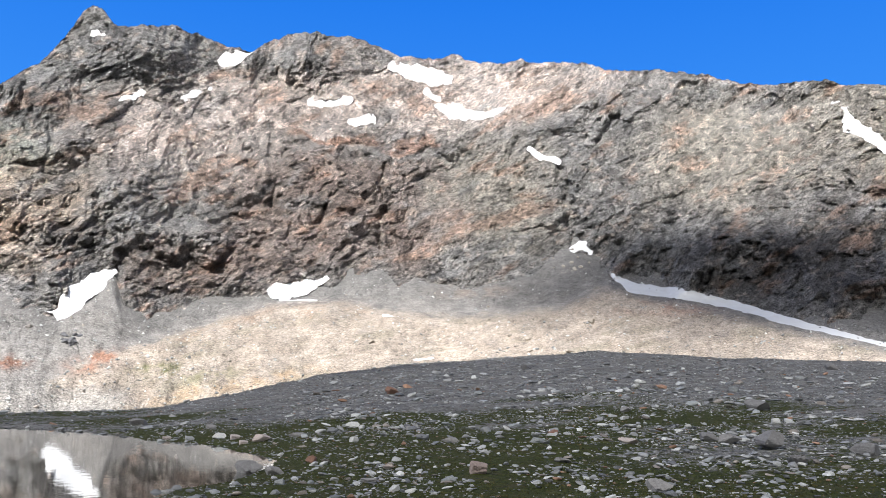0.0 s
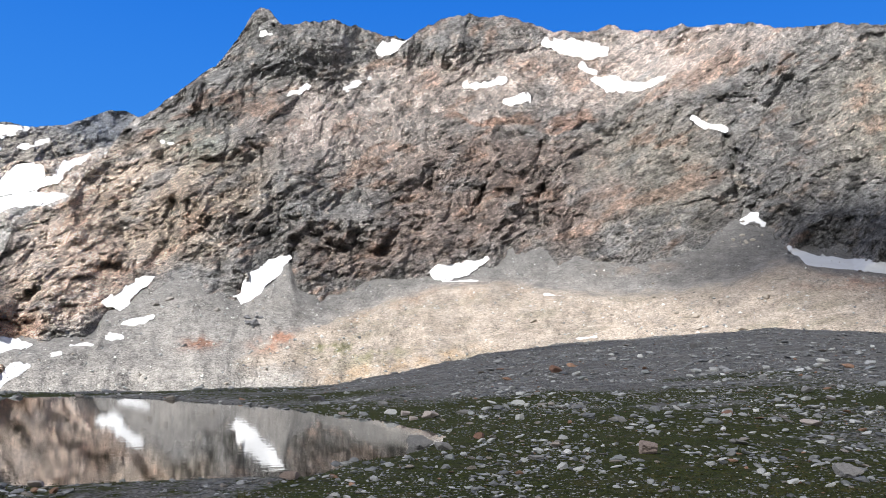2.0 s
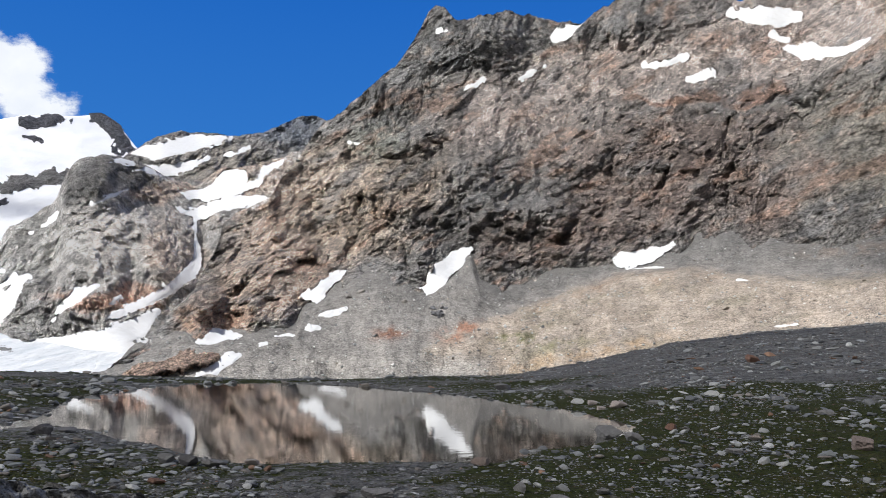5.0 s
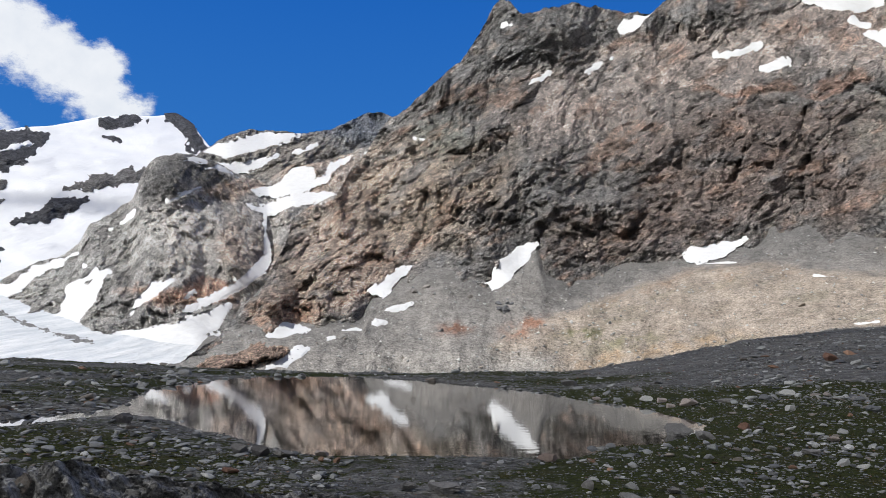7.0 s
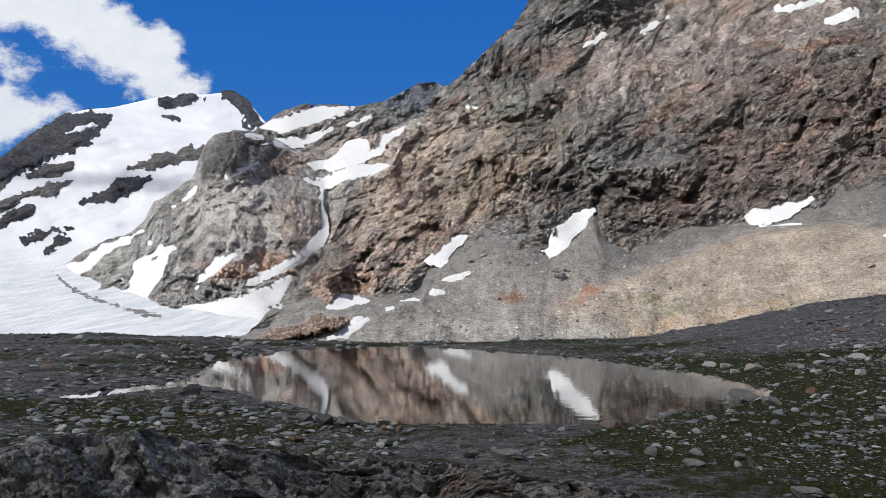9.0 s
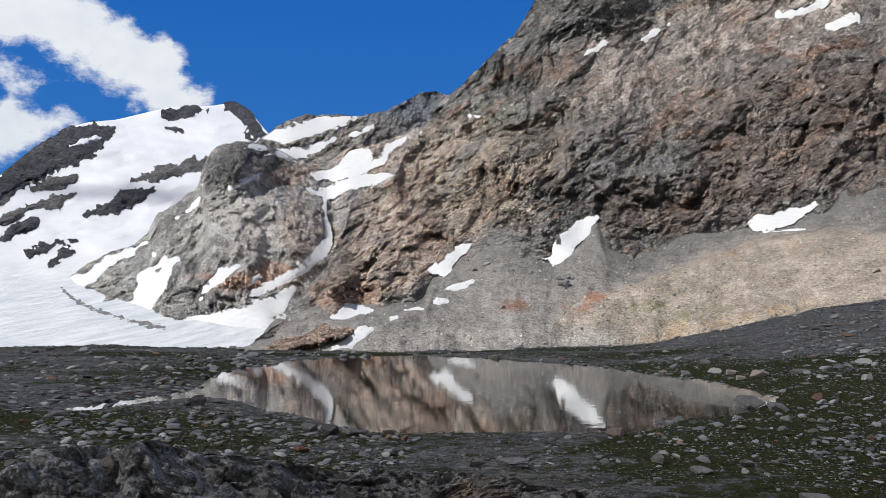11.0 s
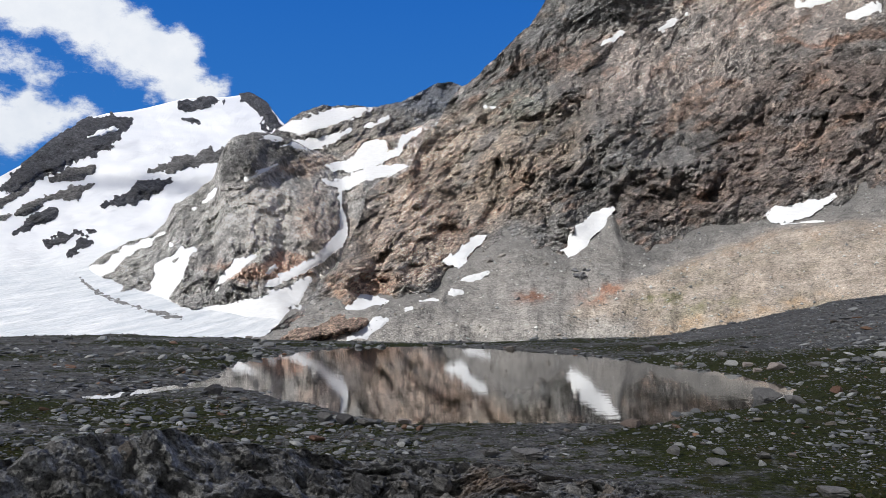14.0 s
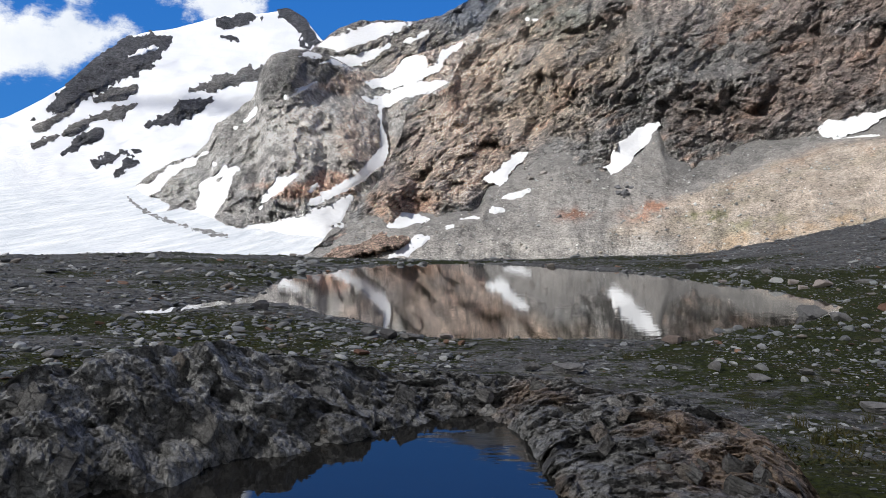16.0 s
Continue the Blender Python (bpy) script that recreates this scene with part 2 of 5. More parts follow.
def water_material(name, body, ripple, rough, gloss_most):
    n = Nodes(name)
    at = n.here()
    w1 = n.noise(n.put("ShaderNodeMapping", 0, None, Vector=at, Scale=(1.0, 2.2, 1)), 1.3, 3.0, 0.5)
    w2 = n.noise(n.put("ShaderNodeMapping", 0, None, Vector=at, Rotation=(0, 0, 0.5), Scale=(1.0, 1.8, 1)), 9.0, 2.0, 0.5)
    normal = n.bump(w1, ripple, 0.02, n.bump(w2, ripple * 0.6, 0.004))
    n.done(body, 0.5, normal, 0.0)
    gloss = n.put("ShaderNodeBsdfGlossy", 0, None, Color=(0.97, 0.97, 0.97), Roughness=rough, Normal=normal)
    f = n.span(n.put("ShaderNodeLayerWeight", 1, None, Blend=0.5, Normal=normal), 0.35, 0.97, 0.12 * gloss_most, gloss_most)
    mixed = n.put("ShaderNodeMixShader", 0, None, i0=f, i1=n.bsdf.outputs[0], i2=gloss)
    n.t.links.new(mixed, n.t.nodes["Material Output"].inputs["Surface"])
    return n.m


M_CLIFF = cliff_material("weathered_schist", 1.0)
M_FAR = cliff_material("distant_rock", 3.0, 0.65, 0.7)
M_SLAB = cliff_material("glacier_polished_slab", 1.5, -1.1, 0.5)
M_SCREE = scree_material("loose_scree", 0.55)
M_SNOW = snow_material("old_snow", 0.25, 2.0)
M_ICE = glacier_material()
M_STONE = stone_material("lichened_stone")
M_GROUND = ground_material()
M_LAKE = water_material("still_lake", (0.04, 0.036, 0.022), 0.07, 0.018, 0.82)
M_POOL = water_material("clear_pool", (0.02, 0.019, 0.017), 0.16, 0.02, 0.36)

# ---- how the land lies: bearings and rises in degrees from the viewpoint over the tarn ----
EYE = 2.5                                   # metres above the tarn


def spot(b, e, d):
    """World points for bearing, rise and level distance."""
    r = np.radians(b)
    return np.stack([d * np.sin(r), d * np.cos(r), EYE + d * np.tan(np.radians(e))], -1)


RIDGE = curve([(-15, -2.2), (-14.1, -1.9), (-11.4, 0.24), (-9.1, 3.0), (-7.5, 5.9), (-6.7, 8.7), (-3.8, 9.9), (-2.8, 12.0), (-1.5, 13.4),
               (-0.1, 15.6), (1.3, 16.5), (3.3, 18.2), (5.2, 19.8), (6.7, 21.7), (7.6, 23.4), (8.3, 23.9), (8.9, 23.7), (9.8, 22.9), (11.4, 23.2),
               (13.7, 23.35), (16.1, 22.9), (18.9, 22.3), (20.4, 23.2), (21.7, 23.9), (23.8, 24.0), (27.2, 23.8), (29.8, 22.95), (31.5, 22.6),
               (33.6, 22.85), (36.6, 22.4), (40.5, 22.4), (44.3, 21.95), (46.3, 21.4), (48.7, 21.3), (51.9, 20.75), (54.5, 19.9), (57.4, 19.3),
               (58.5, 19.5), (60.9, 19.0), (63.8, 18.3), (72, 17.5)])
FOOT = curve([(-15, -2.0), (-12.1, -0.4), (-10.2, 1.4), (-9.0, 1.9), (-8.2, 0.9), (-5.7, 0.9), (-1.7, 1.5), (-1.0, 3.2), (3.1, 5.6), (6.0, 4.9), (7.0, 4.1), (9.2, 5.4), (10.8, 6.9),
              (11.4, 5.2), (13.2, 4.5), (16.8, 6.0), (20.7, 6.4), (25.5, 6.7), (28.6, 7.6), (32.0, 7.4), (35.0, 7.2), (38.3, 8.0), (42.4, 9.9), (44.3, 8.5),
              (45.9, 7.4), (50.1, 6.3), (53.7, 5.4), (57.9, 4.5), (60.2, 4.1), (62.6, 2.9), (72, 1.0)])
MOUND = curve([(-15, -3), (4.8, -1.4), (7.2, -0.6), (11.1, 1.5), (16.4, 3.2), (21.3, 4.9), (26.0, 5.3), (30.1, 4.6), (34.2, 4.3), (38.2, 4.5),
               (42.3, 5.0), (45.5, 6.5), (48.5, 5.35), (53.7, 4.3), (57.1, 3.2), (62.5, 1.8), (72, 0.5)])
NEAR_D = curve([(-15, 190), (0, 215), (15, 220), (45, 200), (72, 190)])
TOP_D = curve([(-15, 215), (-9, 320), (-4, 420), (0, 500), (9, 580), (20, 620), (34, 660), (46, 600), (60, 560), (72, 540)])
SLAB_TOP = curve([(-31, 0.6), (-27.1, 1.9), (-25.5, 3.0), (-24.3, 3.9), (-23.2, 4.6), (-21.6, 5.2), (-20.7, 5.9), (-20.2, 7.3), (-18.7, 8.3), (-17.5, 9.3), (-17.1, 11.0), (-16.4, 12.0),
                  (-14.4, 12.5), (-12.5, 12.15), (-10.6, 11.3), (-9.0, 10.9), (-7.0, 12.0), (-4.8, 12.5), (-2.7, 13.2), (-1.4, 13.8), (3, 13.7)])
FAR_TOP = curve([(-16, 9.5), (-13.4, 12.6), (-11.5, 13.9), (-9.9, 14.45), (-5.9, 14.45), (-4.2, 14.8), (-1.7, 15.95), (-0.6, 16.25), (0.5, 15.6), (4, 14.0)])
ICE_TOP = curve([(-60, 4.0), (-38, 6.0), (-33, 7.2), (-31, 8.4), (-29.4, 9.5), (-27.6, 11.3), (-25.9, 12.6), (-24.6, 13.1), (-22.9, 13.4), (-19.6, 14.45), (-16.6, 14.75),
                 (-15.1, 15.05), (-13.9, 14.4), (-12.8, 13.1), (-11, 12.0), (-5, 10.0)])


_f = np.arange(-15, 72, 0.1)
_w = np.hanning(161)
_v = np.convolve(np.pad(RIDGE(_f), 80, mode="edge"), _w / _w.sum(), "valid")


def RIDGE_TREND(b):
    return np.interp(b, _f, _v)


def face_d(b, e):
    """Level distance of the mountainside before its relief."""
    low = -3.5
    t = np.clip((e - low) / np.maximum(RIDGE_TREND(b) - low, 0.5), 0, 1.6)
    d = NEAR_D(b) + (TOP_D(b) - NEAR_D(b)) * t ** 1.3
    bench = 22 * step(6, 20, b)
    return d + bench * step(-0.5, 0.6, e - MOUND(b))


def scree_d(b, e):
    up = e - FOOT(b)
    return face_d(b, e) + np.where(up < 0, np.maximum(up * 7, -9), up * 9)


def slab_d(b, e):
    t = np.clip((e + 3) / (SLAB_TOP(b) + 3), 0, 1.2)
    far = np.interp(b, [-31, -20, -10, 0], [640, 760, 820, 900])
    return 330 + (far - 330) * t ** 1.2


def far_d(b, e):
    return 1250 + 60 * (e - 9)


def ice_d(b, e):
    return np.interp(e, [-4, -2, 0, 2, 4, 6, 8, 11, 15, 17], [230, 270, 400, 580, 820, 1080, 1320, 1750, 2450, 2800])


# snow lying on the slopes: where it lies and its spines of (bearing, rise, breadth)
SNOW, NUNATAKS = [], []


def snow(kind, *spines):
    SNOW.append((kind, spines))


def nunatak(tone, *spines):
    """Rock that stands out of the far glacier."""
    NUNATAKS.append((tone, spines))


snow("face", [(8.4, 22.2, 0.41), (9.1, 22.2, 0.33)])
snow("face", [(17.2, 21.5, 0.85), (18.1, 21.9, 1.0), (19.2, 22.4, 0.3)])
snow("face", [(10.1, 18.0, 0.24), (10.8, 18.4, 0.49), (11.7, 18.8, 0.33)])
snow("face", [(14.4, 18.8, 0.33), (15.1, 19.1, 0.65), (16.3, 19.6, 0.24)])
snow("face", [(23.5, 19.2, 0.57), (25.0, 19.3, 0.73), (26.4, 19.6, 0.49)])
snow("face", [(26.6, 18.1, 0.41), (27.5, 18.2, 0.82), (28.2, 18.3, 0.57)])
snow("face", [(29.4, 22.0, 0.57), (31.5, 21.6, 1.39), (33.7, 21.2, 0.90)])
snow("face", [(32.2, 20.3, 0.41), (33.0, 19.8, 0.49)])
snow("face", [(32.8, 19.4, 0.33), (34.1, 19.0, 0.90), (36.2, 18.6, 0.73), (37.9, 19.1, 0.41)])
snow("face", [(39.8, 16.3, 0.16), (40.8, 15.7, 0.49), (42.0, 15.3, 0.65)])
snow("face", [(42.9, 9.1, 0.57), (43.6, 9.3, 0.73), (44.1, 8.9, 0.49)])
snow("face", [(45.5, 7.3, 0.20), (47.0, 6.2, 0.90), (50.1, 5.8, 0.73), (53.4, 5.0, 0.65), (57.2, 3.7, 0.57), (62.6, 2.1, 0.33)])
snow("face", [(60.3, 17.6, 0.33), (61.3, 17.3, 0.33), (61.7, 16.2, 0.90), (62.8, 15.2, 0.90), (63.5, 14.5, 0.49)])
snow("face", [(21.7, 5.9, 1.22), (23.2, 6.1, 1.06), (25.2, 6.9, 0.24)])
snow("face", [(22.0, 5.2, 0.20), (24.4, 5.3, 0.20)])
snow("face", [(29.3, 4.3, 0.20), (30.6, 4.1, 0.24)])
snow("face", [(31.5, 1.1, 0.20), (32.8, 1.3, 0.20)])
snow("face", [(1.9, 14.3, 0.24), (3.0, 14.2, 0.20)])
snow("face", [(6.9, 4.0, 0.24), (8.0, 3.9, 1.08), (8.6, 5.1, 1.37), (9.8, 6.1, 1.36), (10.8, 6.8, 0.39)])
snow("face", [(-1.2, 3.3, 0.4), (-0.4, 3.4, 1.1), (0.6, 4.4, 0.9), (2.1, 5.3, 0.24)])
snow("face", [(-0.1, 1.9, 0.24), (0.5, 2.1, 0.6), (1.8, 2.5, 0.2)])
snow("face", [(-1.3, 0.9, 0.2), (-0.6, 1.0, 0.52), (0.1, 1.1, 0.2)])
snow("face", [(-3.0, 0.4, 0.2), (-2.3, 0.5, 0.36), (-1.7, 0.5, 0.16)])
snow("face", [(-4.7, -0.3, 0.3), (-4.1, -0.2, 0.5), (-3.6, -0.1, 0.2)])
snow("face", [(-8.3, 0.0, 0.24), (-7.0, 0.4, 1.18), (-5.4, 0.5, 0.24)])
snow("face", [(-8.3, -2.3, 0.29), (-7.2, -1.9, 0.88), (-6.2, -1.2, 1.08), (-5.5, -0.9, 0.24)])
snow("slab", [(-9.6, 10.2, 0.36), (-7.7, 10.3, 1.09), (-6.4, 11.2, 2.18), (-5.7, 11.8, 0.91)], [(-6.6, 9.7, 1.28), (-4.9, 10.0, 0.73), (-3.7, 10.2, 0.18)],
     [(-5.7, 10.7, 0.55), (-4.6, 11.3, 0.64), (-4.0, 12.2, 0.69), (-2.7, 12.9, 0.15)], [(-9.9, 9.2, 0.18), (-8.6, 8.8, 0.82), (-7.2, 9.5, 1.09)])
snow("slab", [(-8.8, 9.0, 0.2), (-8.7, 7.9, 0.37), (-8.7, 6.8, 0.37), (-8.5, 5.7, 0.6), (-9.0, 4.7, 1.1), (-10.6, 3.3, 0.8), (-12.4, 2.4, 0.72), (-14.0, 1.7, 0.36)])
snow("slab", [(-11.0, 2.1, 0.55), (-12.1, 1.1, 1.63), (-14.2, 0.0, 1.9), (-16.8, -0.3, 1.4), (-20.3, -0.5, 1.0)],
     [(-9.9, 0.6, 0.15), (-11.5, -0.2, 1.08), (-14.2, -1.0, 1.5), (-17.7, -1.2, 1.8), (-21.0, -0.7, 1.3)])
snow("slab", [(-18.9, 4.2, 0.35), (-19.7, 3.6, 1.37), (-20.4, 2.6, 2.05), (-21.0, 1.2, 1.52), (-22.0, 0.8, 0.84)], [(-20.4, 4.5, 0.17), (-19.4, 4.0, 0.52)])
snow("slab", [(-14.8, 3.7, 0.27), (-16.0, 3.0, 1.06), (-16.8, 2.4, 0.7), (-17.3, 1.3, 0.26)])
snow("slab", [(-20.8, 5.3, 0.17), (-22.1, 4.6, 0.67), (-23.2, 4.0, 0.66), (-24.3, 2.9, 0.98), (-25.2, 2.5, 1.14), (-25.8, 2.6, 0.64)])
snow("slab", [(-13.0, 10.4, 0.18), (-13.9, 9.9, 0.44), (-15.3, 9.1, 0.35)])
snow("slab", [(-18.9, 7.0, 0.14), (-17.9, 7.7, 0.36), (-17.4, 8.3, 0.25)])
snow("slab", [(-15.0, 11.8, 0.16), (-13.8, 12.1, 0.44), (-12.8, 12.0, 0.32)], [(-12.9, 11.5, 0.2), (-12.2, 11.7, 0.5), (-11.4, 11.4, 0.4)])
snow("slab", [(-2.6, 11.0, 0.22), (-2.2, 11.3, 0.22)])
snow("slab", [(-1.7, 13.1, 0.29), (-1.3, 13.4, 0.29)])
snow("slab", [(-14.2, 2.4, 0.25), (-13.4, 3.0, 0.4)])
snow("far", [(-6.4, 14.3, 0.14), (-7.9, 14.0, 0.9), (-9.6, 13.5, 1.25), (-11.4, 12.9, 1.24), (-13.0, 12.9, 0.71)])
snow("far", [(-8.1, 12.7, 0.36), (-9.4, 12.1, 0.72), (-10.7, 11.7, 0.9), (-12.1, 11.4, 1.07), (-13.7, 11.4, 0.35)])
snow("far", [(-5.3, 13.6, 0.18), (-6.0, 13.2, 0.4), (-6.9, 13.0, 0.27)])
snow("far", [(-4.5, 14.7, 0.14), (-3.4, 15.1, 0.16)])
DARK_ROCK, GREY_ROCK = (0.115, 0.115, 0.125), (0.22, 0.21, 0.205)
nunatak(DARK_ROCK, [(-31.6, 7.2, 0.4), (-30.4, 8.0, 0.5), (-29.2, 8.8, 1.2), (-27.7, 10.2, 2.2), (-25.9, 11.4, 2.3), (-24.4, 12.1, 2.0), (-23.5, 12.5, 1.2), (-23.0, 12.8, 0.6)])
nunatak(DARK_ROCK, [(-19.7, 14.1, 0.4), (-18.8, 14.1, 0.8), (-17.9, 14.4, 0.6), (-16.9, 14.5, 0.3)])
nunatak(DARK_ROCK, [(-19.7, 13.1, 0.3), (-19.1, 13.1, 0.45), (-18.7, 13.0, 0.2)])
nunatak(DARK_ROCK, [(-15.4, 14.8, 0.33), (-14.8, 14.6, 0.99), (-14.1, 13.8, 1.33), (-13.7, 13.2, 1.17), (-13.1, 13.0, 0.33)])
nunatak(GREY_ROCK, [(-21.6, 9.6, 0.35), (-20.5, 9.7, 0.7), (-19.3, 10.2, 0.85), (-18.1, 10.6, 0.85), (-17.1, 10.8, 0.7)])
nunatak(DARK_ROCK, [(-25.0, 7.0, 0.2), (-24.0, 7.3, 0.7), (-23.0, 7.7, 1.15), (-22.4, 8.2, 1.0), (-21.4, 8.7, 0.85), (-20.3, 8.8, 0.35)])
nunatak(GREY_ROCK, [(-27.7, 8.6, 0.4), (-26.6, 9.0, 0.7), (-25.3, 9.5, 0.35)])
nunatak(GREY_ROCK, [(-31.5, 5.5, 0.3), (-30.4, 6.0, 0.35), (-29.0, 6.7, 0.6), (-27.9, 7.4, 0.55), (-26.5, 7.9, 0.7), (-25.3, 8.4, 0.35)])
nunatak(GREY_ROCK, [(-31.4, 6.6, 0.6), (-30.4, 7.1, 0.57), (-29.6, 7.5, 0.36), (-29.2, 7.9, 0.2)])
nunatak(DARK_ROCK, [(-29.9, 5.0, 0.3), (-29.4, 5.4, 0.5), (-28.6, 5.8, 0.75), (-27.8, 6.3, 0.5), (-27.4, 6.6, 0.2)])
nunatak(DARK_ROCK, [(-27.7, 4.4, 0.35), (-27.0, 4.8, 0.8), (-26.1, 5.2, 0.5)])
nunatak(DARK_ROCK, [(-26.4, 4.0, 0.7), (-25.9, 4.5, 1.0)])
nunatak(DARK_ROCK, [(-25.7, 5.4, 0.22), (-25.1, 5.3, 0.36)])


def spine_gap(b, e, *spines):
    """Degrees from (b, e) to the edge of tapering bands along the spines; below 0 inside."""
    out = np.full(np.shape(b), 99.0)
    for spine in spines:
        k = np.cos(np.radians(spine[0][1]))
        for (b0, e0, w0), (b1, e1, w1) in zip(spine, spine[1:]):
            dx, dy = (b1 - b0) * k, e1 - e0
            t = np.clip(((b - b0) * k * dx + (e - e0) * dy) / (dx * dx + dy * dy + 1e-9), 0, 1)
            out = np.minimum(out, np.hypot((b - b0) * k - t * dx, e - e0 - t * dy) - 0.5 * (w0 + t * (w1 - w0)))
    return out


def ragged(b, e, size, seed):
    p = np.stack([np.ravel(b), np.ravel(e), np.zeros(np.size(b))], 1)
    return fbm(p, size, 4, 0.6, seed).reshape(np.shape(b))


def cover(kind, b, e, soft=0.05):
    """1 where snow of that kind lies."""
    out = np.zeros(np.shape(b))
    for where, spines in SNOW:
        if where == kind:
            xs = [s[0] for spine in spines for s in spine]
            near = (b > min(xs) - 2) & (b < max(xs) + 2)
            if near.any():
                out[near] = np.maximum(out[near], 1 - step(-0.22, -0.02, spine_gap(b[near], e[near], *spines) + soft))
    return out


def mesh_from(name, verts, quads, material, tone=None, smooth=False, extra=None):
    me = bpy.data.meshes.new(name)
    verts, quads = np.asarray(verts, np.float32), np.asarray(quads, np.int32)
    k = quads.shape[1]
    me.vertices.add(len(verts))
    me.vertices.foreach_set("co", verts.ravel())
    me.loops.add(quads.size)
    me.loops.foreach_set("vertex_index", quads.ravel())
    me.polygons.add(len(quads))
    me.polygons.foreach_set("loop_start", np.arange(0, quads.size, k, dtype=np.int32))
    me.polygons.foreach_set("use_smooth", np.full(len(quads), smooth))
    me.update(calc_edges=True)
    me.materials.append(material)
    if tone is not None:
        at = me.attributes.new("tone", "FLOAT_COLOR", "POINT")
        rgba = np.ones((len(verts), 4), np.float32)
        rgba[:, :3] = tone
        at.data.foreach_set("color", rgba.ravel())
    for key, v in (extra or {}).items():
        at = me.attributes.new(key, "FLOAT", "POINT")
        at.data.foreach_set("value", np.asarray(v, np.float32))
    return me


def grid_quads(rows, cols, keep=None):
    i = np.arange(rows * cols).reshape(rows, cols)
    q = np.stack([i[:-1, :-1], i[:-1, 1:], i[1:, 1:], i[1:, :-1]], -1).reshape(-1, 4)
    if keep is not None:
        k = keep.ravel()
        q = q[k[q].all(1)]
    return q


def trimmed(verts, quads, *others):
    used = np.unique(quads)
    back = np.full(len(verts), -1)
    back[used] = np.arange(len(used))
    return (verts[used], back[quads], *[o[used] for o in others])


def with_back(P, drop, reach, rows=10):
    """Rows of points behind a ridge, so that it is a mountain and not a wall."""
    top = P[-1]
    flat = top[:, :2] / np.linalg.norm(top[:, :2], axis=1, keepdims=True)
    back = []
    for k in range(1, rows + 1):
        q = top.copy()
        q[:, :2] += flat * reach * k / rows
        q[:, 2] -= drop * (k / rows) ** 0.8
        back.append(q)
    return np.concatenate([P, np.array(back)])


GREY, PALE, BROWN, OLIVE = (0.25, 0.24, 0.235), (0.53, 0.455, 0.42), (0.285, 0.225, 0.2), (0.31, 0.285, 0.25)
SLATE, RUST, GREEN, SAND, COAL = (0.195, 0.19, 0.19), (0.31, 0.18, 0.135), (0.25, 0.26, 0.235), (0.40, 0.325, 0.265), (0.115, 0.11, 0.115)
# beds of rock on the face: centre, reach (bearing, rise) and colour
BEDS = []
BEDS += [(11.3, 20.3, 3.0, 1.7, (0.15, 0.15, 0.155)), (9.0, 21.5, 2.0, 1.5, (0.17, 0.168, 0.17)), (4.4, 17.0, 2.6, 1.7, (0.12, 0.12, 0.122)), (21.8, 21.6, 3.4, 1.2, (0.19, 0.19, 0.19)), (14.2, 7.8, 3.6, 1.5, (0.14, 0.12, 0.11)), (6.2, 9.5, 1.8, 1.8, (0.14, 0.137, 0.14)), (2.5, 5.8, 1.4, 1.0, (0.19, 0.185, 0.185))]
BEDS += [(-8.2, 2.0, 1.5, 1.7, (0.50, 0.335, 0.25)), (-4.5, 1.9, 1.6, 1.0, (0.40, 0.285, 0.225))]
BEDS += [(-3, 6, 4, 4, (0.56, 0.455, 0.39)), (-6, 1.5, 3, 2, (0.55, 0.42, 0.35)), (0, 11, 3, 3, (0.50, 0.415, 0.35))]
BEDS += [(30, 20.5, 12, 3.0, PALE), (40, 20.5, 7, 2.2, PALE), (20, 19, 6, 2.5, PALE), (13, 16, 6, 3, PALE), (5, 11, 5, 4, SAND), (-4, 4, 4, 3, (0.52, 0.415, 0.35)), (1, 8.5, 4, 2.5, SAND)]
BEDS += [(12, 21.5, 5, 2.4, GREY), (7, 17, 4, 2.5, GREY), (24, 22, 4, 2, GREY), (4, 14, 3, 2.2, GREEN), (13, 12, 6, 3.5, GREY), (24, 12, 8, 4.5, BROWN), (18, 8, 6, 2.5, BROWN)]
BEDS += [(32, 11, 3, 4, BROWN), (26, 14.5, 6, 1.6, BROWN), (37, 13, 5, 5, OLIVE), (38, 10, 4, 2, OLIVE), (46, 18, 5, 3, GREY), (53, 15, 7, 4, OLIVE), (62, 16, 5, 4, OLIVE)]
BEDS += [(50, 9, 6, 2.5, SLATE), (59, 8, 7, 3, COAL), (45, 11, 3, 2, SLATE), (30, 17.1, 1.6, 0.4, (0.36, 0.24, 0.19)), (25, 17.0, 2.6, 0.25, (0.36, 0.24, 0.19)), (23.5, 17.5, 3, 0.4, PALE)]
BEDS += [(7.5, 8.5, 2.4, 2.2, SLATE), (14, 7.3, 4, 1.8, (0.25, 0.21, 0.19)), (11, 20.5, 3.2, 2.2, SLATE), (4.5, 17.2, 2.5, 1.6, SLATE), (24, 21.5, 3, 1.5, SLATE), (33, 19.5, 4, 2.0, PALE), (41, 21.3, 4, 1.2, PALE), (-6, 2, 2.5, 1.2, (0.36, 0.265, 0.215)), (44, 13.5, 2.5, 2, GREY)]


def bed_tone(b, e, P, beds, base, seed):
    """Rock colour by the beds, their borders broken up."""
    wob_b, wob_e = 2.2 * fbm(P, 45, 5, 0.6, seed), 1.3 * fbm(P, 40, 5, 0.6, seed + 3)
    bb, ee = b + wob_b, e + wob_e
    tone, weight = np.tile(np.array(base), (len(b), 1)) * 0.35, np.full(len(b), 0.35)
    for cb, ce, rb, re, c in beds:
        w = np.exp(-(((bb - cb) / rb) ** 2 + ((ee - ce) / re) ** 2) * 1.6) * (3.0 if re < 1 else 1.0)
        w = w * w * 3
        tone += w[:, None] * np.array(c)
        weight += w
    return tone / weight[:, None]


